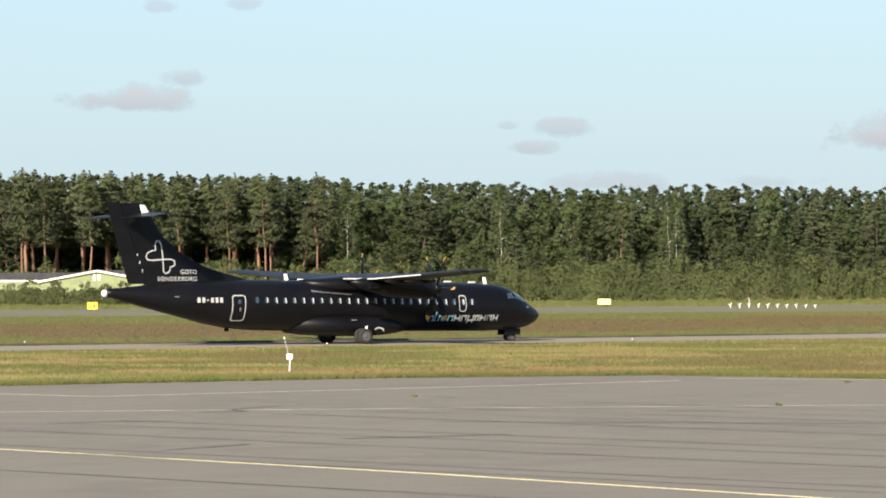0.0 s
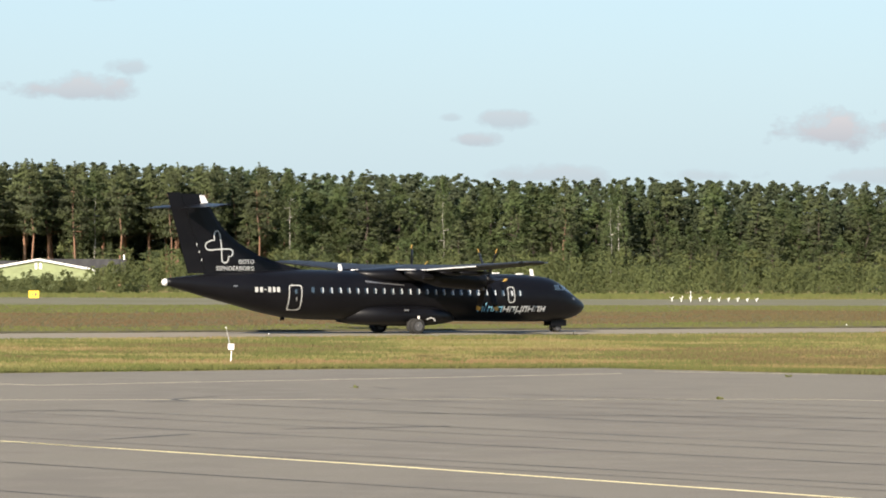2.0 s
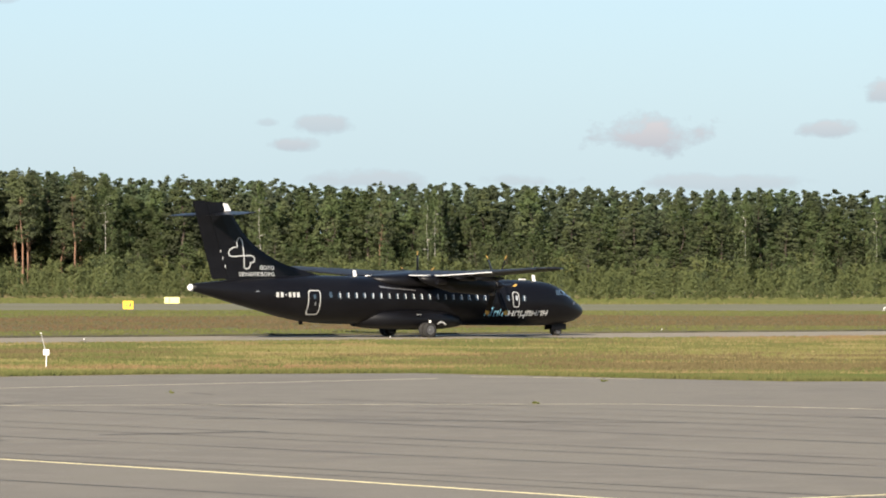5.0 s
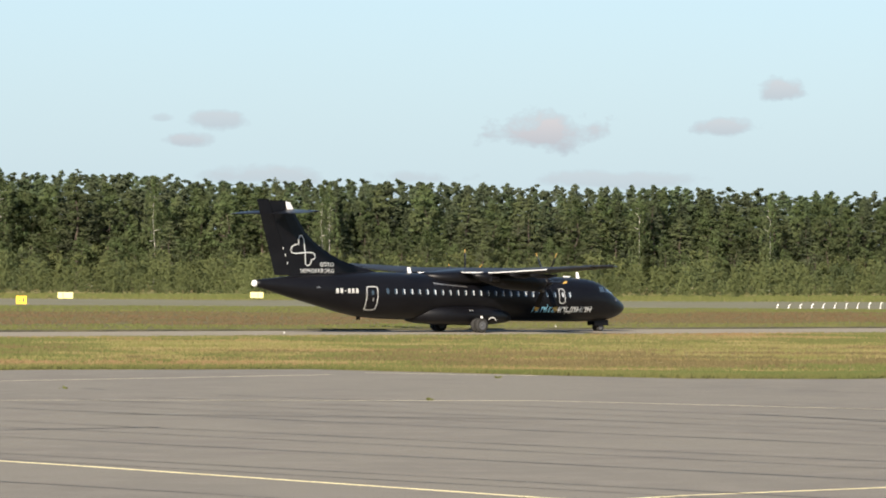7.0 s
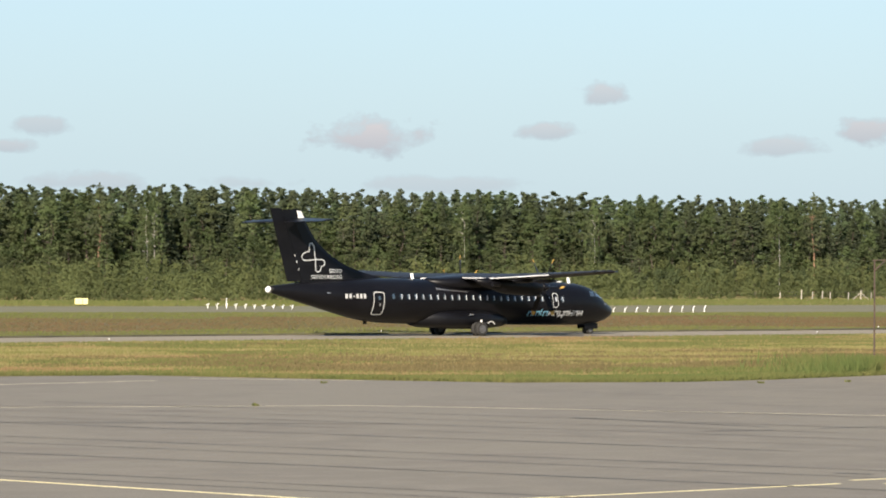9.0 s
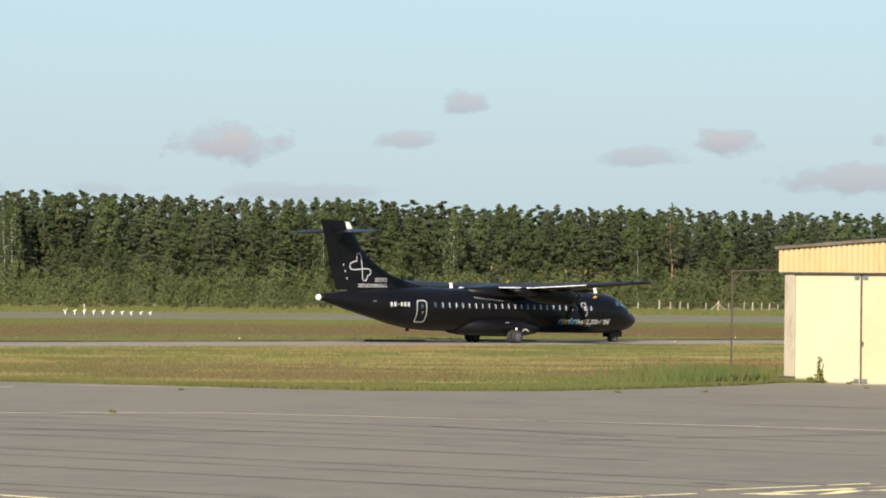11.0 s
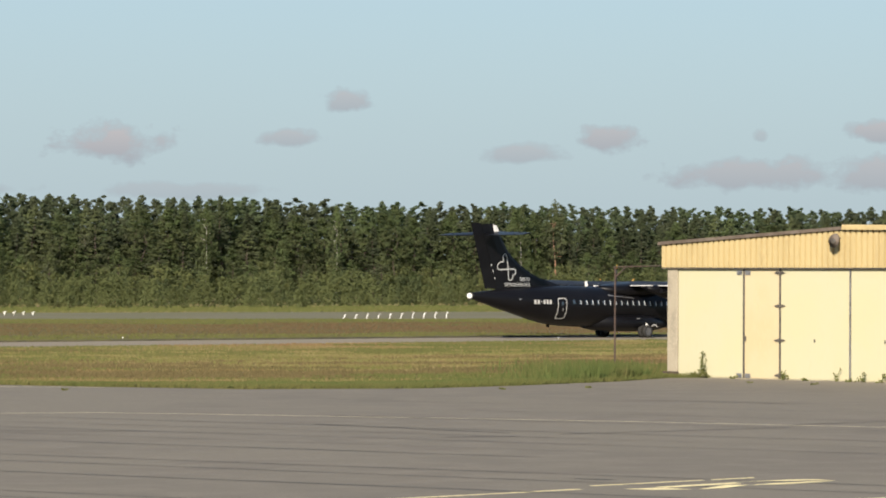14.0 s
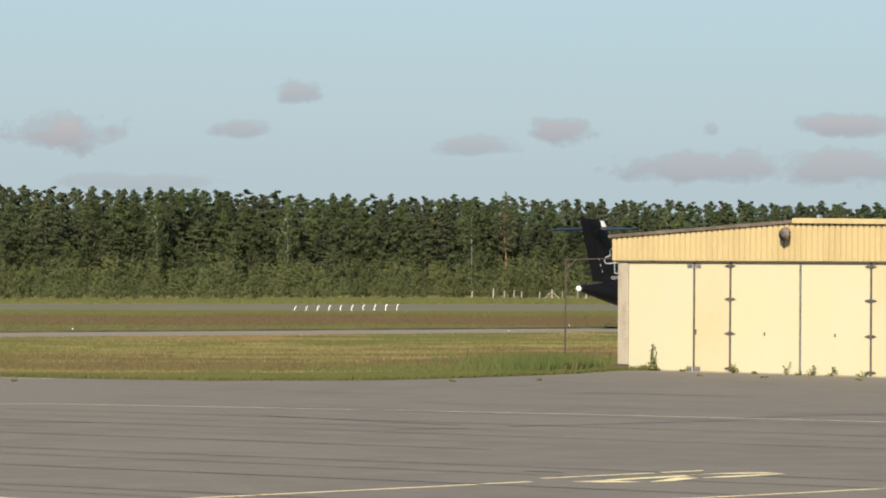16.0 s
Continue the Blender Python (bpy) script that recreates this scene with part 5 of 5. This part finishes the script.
def plant():
    rs = np.random.RandomState(11)
    stuff = {"mixed": []}
    # pines whose bare trunks stand clear of the edge, and thin pale birches
    for az, kind, d in ((-6.5, "pine", 0), (-6.15, "pine", -4), (-5.46, "pine", 0), (-4.81, "pine", -3), (-4.11, "pine", 0), (-3.32, "pine", -2), (-3.22, "pine", 2), (-2.76, "pine", -3), (-2.67, "pine", -1),
                        (-1.96, "pine", -3), (-1.48, "birch", -4), (0.9, "birch", -3), (2.77, "pine", -3), (3.62, "birch", -2), (8.42, "birch", -3), (10.44, "birch", -3), (13.3, "birch", -4), (13.83, "pine", -4)):
        dist = float(np.interp(az, EDGE_AZ, EDGE_D)) + d - 4
        top = float(np.interp(az, EDGE_AZ, SKYLINE)) + rs.normal() * 0.04
        tree(kind, rs.randint(2), dist * math.sin(radians(az)), dist * math.cos(radians(az)), EYE + dist * math.tan(radians(top)), rs.uniform(-55, 55), 0.95 if kind == "pine" else 0.75)
    for row in range(6):
        az = -8.6 + rs.uniform(0, 0.3)
        while az < 21.5:
            d0 = float(np.interp(az, EDGE_AZ, EDGE_D))
            dist = d0 + row * 5.5 + rs.uniform(-3, 3)
            top = float(np.interp(az, EDGE_AZ, SKYLINE)) + max(-0.1, min(0.07, rs.normal() * 0.045)) - (0.04 if row > 1 else 0.03)
            height = EYE + dist * math.tan(radians(top))
            if row < 2 and az > -1.5:
                height *= 1 - abs(rs.normal()) * (0.2 if row == 0 else 0.12)
            elif row == 0 and rs.rand() < 0.3:
                height *= rs.uniform(0.45, 0.75)
            height = max(6.0, height)
            p = rs.rand()
            leafy = 0.2 if az < -1.5 else 0.65 if az < 4 else 0.45
            if row > 1:
                leafy *= 0.4
            kind = "birch" if p < leafy else "pine" if p < leafy + (1 - leafy) * (0.8 if az < 5 else 0.6) else "spruce"
            x, y = dist * math.sin(radians(az)), dist * math.cos(radians(az))
            v, turn = rs.randint(5), rs.uniform(-55, 55)
            wide = rs.uniform(1.3, 1.9)
            if row < 2:
                v = rs.randint(2) if az < -1.5 else 2 + rs.randint(3)
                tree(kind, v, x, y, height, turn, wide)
            else:
                leaves = FILL[v % 4]
                height *= 1.0 if row > 2 else rs.uniform(0.85, 1.0)
                k = height / 17.0
                stuff['mixed'].append(placed(leaves, x, y, turn, k * wide, k))
            az += math.degrees((rs.uniform(2.6, 4.6) if row < 2 else rs.uniform(1.6, 2.9)) / dist)
    az = -8.4
    while az < 21.0:
        dist = float(np.interp(az, EDGE_AZ, EDGE_D)) - rs.uniform(4, 14)
        sparse = 2.2 if az < -1.5 else 1.0
        height = rs.uniform(4.5, 7.0) if az < -1.5 else rs.uniform(5.0, 10.5)
        v = 2 + rs.randint(3)
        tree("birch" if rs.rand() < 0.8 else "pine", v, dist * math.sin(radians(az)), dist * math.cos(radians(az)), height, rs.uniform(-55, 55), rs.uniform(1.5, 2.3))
        az += math.degrees(rs.uniform(2.6, 5.4) * sparse / dist)
    for kind, qs in stuff.items():
        if qs:
            tagged(new("distant_wood", leaf_mesh("distant_wood", gathered(qs), WOOD_LEAF)), label="dense far %s wood behind the forest edge" % kind, category="wood", kind="stuff")


plant()
# the pale birch that stands alone before the dark edge
tree("birch", 1, 552 * math.sin(radians(3.5)), 552 * math.cos(radians(3.5)), 16.5, 40, 0.7)

# bushes along the far side of the runway
BUSHES = []
for v in range(6):
    rs = np.random.RandomState(40 + v)
    cs = [(rs.uniform(-1.5, 1.5), rs.uniform(-1.2, 1.2), rs.uniform(0.3, 4.3)) for _ in range(34)]
    rr = [rs.uniform(0.45, 0.85) * (1.15 - c_[2] * 0.14) for c_ in cs]
    cs = [(x * (1.1 - z * 0.14), y * (1.1 - z * 0.14), z) for x, y, z in cs]
    cs[0], rr[0] = (0.0, 0.0, 0.5), 1.0
    cs[1], rr[1] = (0.3, 0.2, 0.3), 0.8
    leaves = leaf_tris(rs, cs, rr, 36, 0.14, 1.2)
    BUSHES.append((leaf_mesh("bush", leaves, BUSH_LEAF), leaves))


def bushes():
    rs = np.random.RandomState(5)
    far = []
    for row in range(6):
        az = -9.0
        while az < 22.5:
            d0 = float(np.interp(az, [-9, -7, -4.2, -3.6, 1, 5, 9, 12, 15, 22], [440, 436, 440, 455, 468, 468, 480, 505, 545, 590]))
            d1 = float(np.interp(az, EDGE_AZ, EDGE_D)) - 4
            if az > 10 and row == 0:
                az += 0.6
                continue
            dist = d0 + (d1 - d0) * row / 5.0 + rs.uniform(-5, 5)
            x, y = dist * math.sin(radians(az)), dist * math.cos(radians(az))
            k = (0.68 + 0.12 * row) * rs.uniform(0.6, 1.28)
            if -8.5 < az < -4.4:
                k *= (0.85, 0.8, 0.0, 0.0, 0.8, 1.0)[row]
            v, turn = rs.randint(6), rs.uniform(-55, 55)
            wide = rs.uniform(0.85, 1.3)
            if k > 0.05:
                if row in (0, 1):
                    ob = tagged(new("bush", BUSHES[v][0]), label="dense leafy green bush beyond the runway", category="bush", group="bushes beyond the runway")
                    ob.matrix_basis = pose(x, y, 0, 0, 0, turn) @ Matrix.Diagonal((k * wide, k * wide, k, 1))
                else:
                    lv = BUSHES[v][1] if row < 3 else (BUSHES[v][1][0][::2], BUSHES[v][1][1][::2])
                    far.append(placed(lv, x, y, turn, k * wide, k))
            az += math.degrees(rs.uniform(2.0, 3.6) / dist)
    # low thick scrub before the green building
    az = -8.8
    while az < -4.5:
        dist = rs.uniform(444, 474)
        k = rs.uniform(0.34, 0.5)
        far.append(placed(BUSHES[rs.randint(6)][1], dist * math.sin(radians(az)), dist * math.cos(radians(az)), rs.uniform(-55, 55), k * 1.7, k))
        az += math.degrees(rs.uniform(0.35, 0.8) / dist)
    tagged(new("thicket", leaf_mesh("thicket", gathered(far), BUSH_LEAF)), label="thicket of young green trees before the forest", category="thicket", kind="stuff")


bushes()


# ---- grass ----
def grass(name, label, n, place, height, width, mat, seed):
    rs = np.random.RandomState(seed)
    xy = place(rs, n)
    n = len(xy)
    q = rs.uniform(0, 2 * math.pi, n)
    h_ = height * rs.uniform(0.45, 1.25, n)
    w = width * rs.uniform(0.6, 1.4, n)
    lean = rs.normal(size=(n, 2)) * 0.3 * h_[:, None]
    a_ = np.stack([xy[:, 0] - np.cos(q) * w, xy[:, 1] - np.sin(q) * w, np.zeros(n)], 1)
    b_ = np.stack([xy[:, 0] + np.cos(q) * w, xy[:, 1] + np.sin(q) * w, np.zeros(n)], 1)
    t = np.stack([xy[:, 0] + lean[:, 0], xy[:, 1] + lean[:, 1], h_], 1)
    away = ((b_ - a_)[:, 0] < 0)
    a_[away], b_[away] = b_[away].copy(), a_[away].copy()
    v = np.stack([a_, b_, t], 1).reshape(-1, 3)
    me = bpy.data.meshes.new(name)
    me.from_pydata(v.tolist(), [], np.arange(3 * n).reshape(n, 3).tolist())
    me.materials.append(mat)
    me.polygons.foreach_set("use_smooth", [True] * n)
    up = np.stack([rs.normal(size=n) * 0.15, -0.35 + rs.normal(size=n) * 0.15, np.ones(n)], 1)
    me.normals_split_custom_set_from_vertices(np.repeat(up / np.linalg.norm(up, axis=1)[:, None], 3, 0).tolist())
    return tagged(new(name, me), label=label, category="grass", kind="stuff")


EX, EY = [p[0] for p in EDGE[:12]], [p[1] for p in EDGE[:12]]


def near(rs, n, want):
    """Grass between apron and taxiway: straw, russet and olive in ragged patches, green where the apron's edge turns in."""
    x = rs.uniform(-32, 66, n)
    lo = np.interp(x, EX, EY) + 0.05
    hi = 203.2 + (x + 5.4) * math.tan(TAXI) - 6.4 / math.cos(TAXI)
    u = rs.uniform(0, 1, n) ** 1.2
    y = lo + (hi - lo) * u
    n1 = np.array([noise.noise(Vector((a_ * 0.07, b_ * 0.16, 1.0))) + 0.5 * noise.noise(Vector((a_ * 0.3, b_ * 0.5, 5.0))) for a_, b_ in zip(x, y)])
    v = u + n1 * 0.25
    right = x + n1 * 30 > 12
    kind = np.where(right, np.where(v < 0.22, 2, np.where(v < 0.58, np.where(n1 > -0.06, 1, 0), np.where(n1 > 0.1, 0, 2))), np.where(v < 0.1, 0, np.where(n1 > 0.0, 0, np.where(n1 < -0.38, 1, 2))))
    keep = (np.abs(x) < 0.42 * y) & ~((x > 41) & (y < 150 + (x - 41))) & (kind == want)
    return np.stack([x, y], 1)[keep]


def tall_weeds(rs, n):
    x = rs.normal(size=n) * 1.5 + 37.8
    y = np.interp(x, EX, EY) + 0.5 + np.abs(rs.normal(size=n)) * 6
    return np.stack([x, y], 1)[(x < 42.5) & (y < 166) & ~((x > 40) & (y < 147 + (x - 40)))]


def edge_strip(rs, n):
    x = rs.uniform(-32, 42, n)
    y = np.interp(x, EX, EY) + rs.uniform(0, 1, n) ** 2 * 3.0 - 0.05
    return np.stack([x, y], 1)


def green_strip(rs, n):
    x = rs.uniform(14, 47, n)
    lo = np.interp(x, EX, EY)
    y = lo + 0.1 + rs.uniform(0, 1, n) ** 1.2 * np.interp(x, [14, 20, 34, 40, 44], [2, 6, 6, 5, 3])
    keep = ~((x > 41) & (y < 150 + (x - 41)))
    return np.stack([x, y], 1)[keep]


def middle(rs, n, russet):
    """Grass between taxiway and runway: a russet band of ragged edges between two olive ones."""
    x = rs.uniform(-60, 130, n)
    lo = 203.2 + (x + 5.4) * math.tan(TAXI) + 6.6 / math.cos(TAXI)
    hi = np.interp(x, [-400, -40, 22, 76, 400], [237, 334, 351, 361, 440]) - 0.5
    u = rs.uniform(0, 1, n)
    y = lo + (hi - lo) * u
    ragged = np.array([noise.noise(Vector((a_ * 0.06, b_ * 0.05, 3.0))) for a_, b_ in zip(x, y)])
    band = (u + ragged * 0.22 > 0.2) & (u + ragged * 0.22 < 0.66)
    return np.stack([x, y], 1)[(hi > lo) & (band == russet)]


def beyond(rs, n):
    x = rs.uniform(-75, 190, n)
    near = np.interp(x, [-400, -48, 26, 120, 500], [318, 400, 408, 447, 560]) + 0.5
    y = near + rs.uniform(0, 1, n) * np.interp(x, [-75, 40, 190], [45, 62, 90])
    return np.stack([x, y], 1)


for kind, (nm, tint, mat) in enumerate((("straw_grass", "dry straw", BLADES), ("reddish_grass", "seeding russet", RUSSET_BLADES), ("short_grass", "short olive green", OLIVE_BLADES))):
    grass(nm, tint + " grass between apron and taxiway", 230000, lambda rs, n: near(rs, n, kind), 0.12, 0.045, mat, 1)
grass("tall_weeds", "tall green weeds round the steel post", 6000, tall_weeds, 0.6, 0.035, GREEN_BLADES, 7)
grass("grass_verge", "taller grass along the edge of the apron", 36000, edge_strip, 0.22, 0.022, OLIVE_BLADES, 2)
grass("green_grass", "fresh green weeds along the apron edge", 85000, green_strip, 0.15, 0.024, GREEN_BLADES, 3)
grass("olive_grass", "mown olive green grass between taxiway and runway", 120000, lambda rs, n: middle(rs, n, False), 0.1, 0.1, FAR_OLIVE, 4)
grass("russet_grass", "russet band of seeding grass between taxiway and runway", 120000, lambda rs, n: middle(rs, n, True), 0.1, 0.1, FAR_RUSSET, 5)
grass("rough_grass", "rough olive grass between runway and bushes", 30000, beyond, 0.35, 0.12, FAR_OLIVE, 6)


# ---- motion ----
RUN = [(0.0, 0.0), (1.0, 3.51), (2.0, 7.09), (3.0, 11.0), (4.0, 15.36), (5.0, 20.29), (6.0, 25.7), (7.3, 33.55), (8.0, 38.15), (9.0, 45.12), (10.0, 52.5), (11.0, 59.9), (12.3, 69.9), (13.0, 75.23), (14.0, 82.81), (15.0, 90.27), (16.0, 97.92)]


def run(t):
    return float(np.interp(t, [r[0] for r in RUN], [r[1] for r in RUN]))


def motions():
    h_ = radians(31.0)
    walk(PLANE, [(t, pose(-5.43 + d * math.cos(h_), 203.73 + d * math.sin(h_), 0.03, 0, 0, 31.0)) for t, d in RUN])
    for prop, y in PROPS:
        walk(prop, [(k / 30, pose(3.45, y, 3.03, (k * 80.0 + (30 if y < 0 else 0)) % 360, 0, 0)) for k in range(481)])
    for wheels, r in ((MAIN_WHEELS, 0.43), (NOSE_WHEELS, 0.27)):
        for ob, x, y, z in wheels:
            step = 1 / 15 if r > 0.3 else 1 / 30
            walk(ob, [(k * step, pose(x, y, z, 0, math.degrees(run(k * step) / r) % 360, 0)) for k in range(int(round(16 / step)) + 1)])


motions()
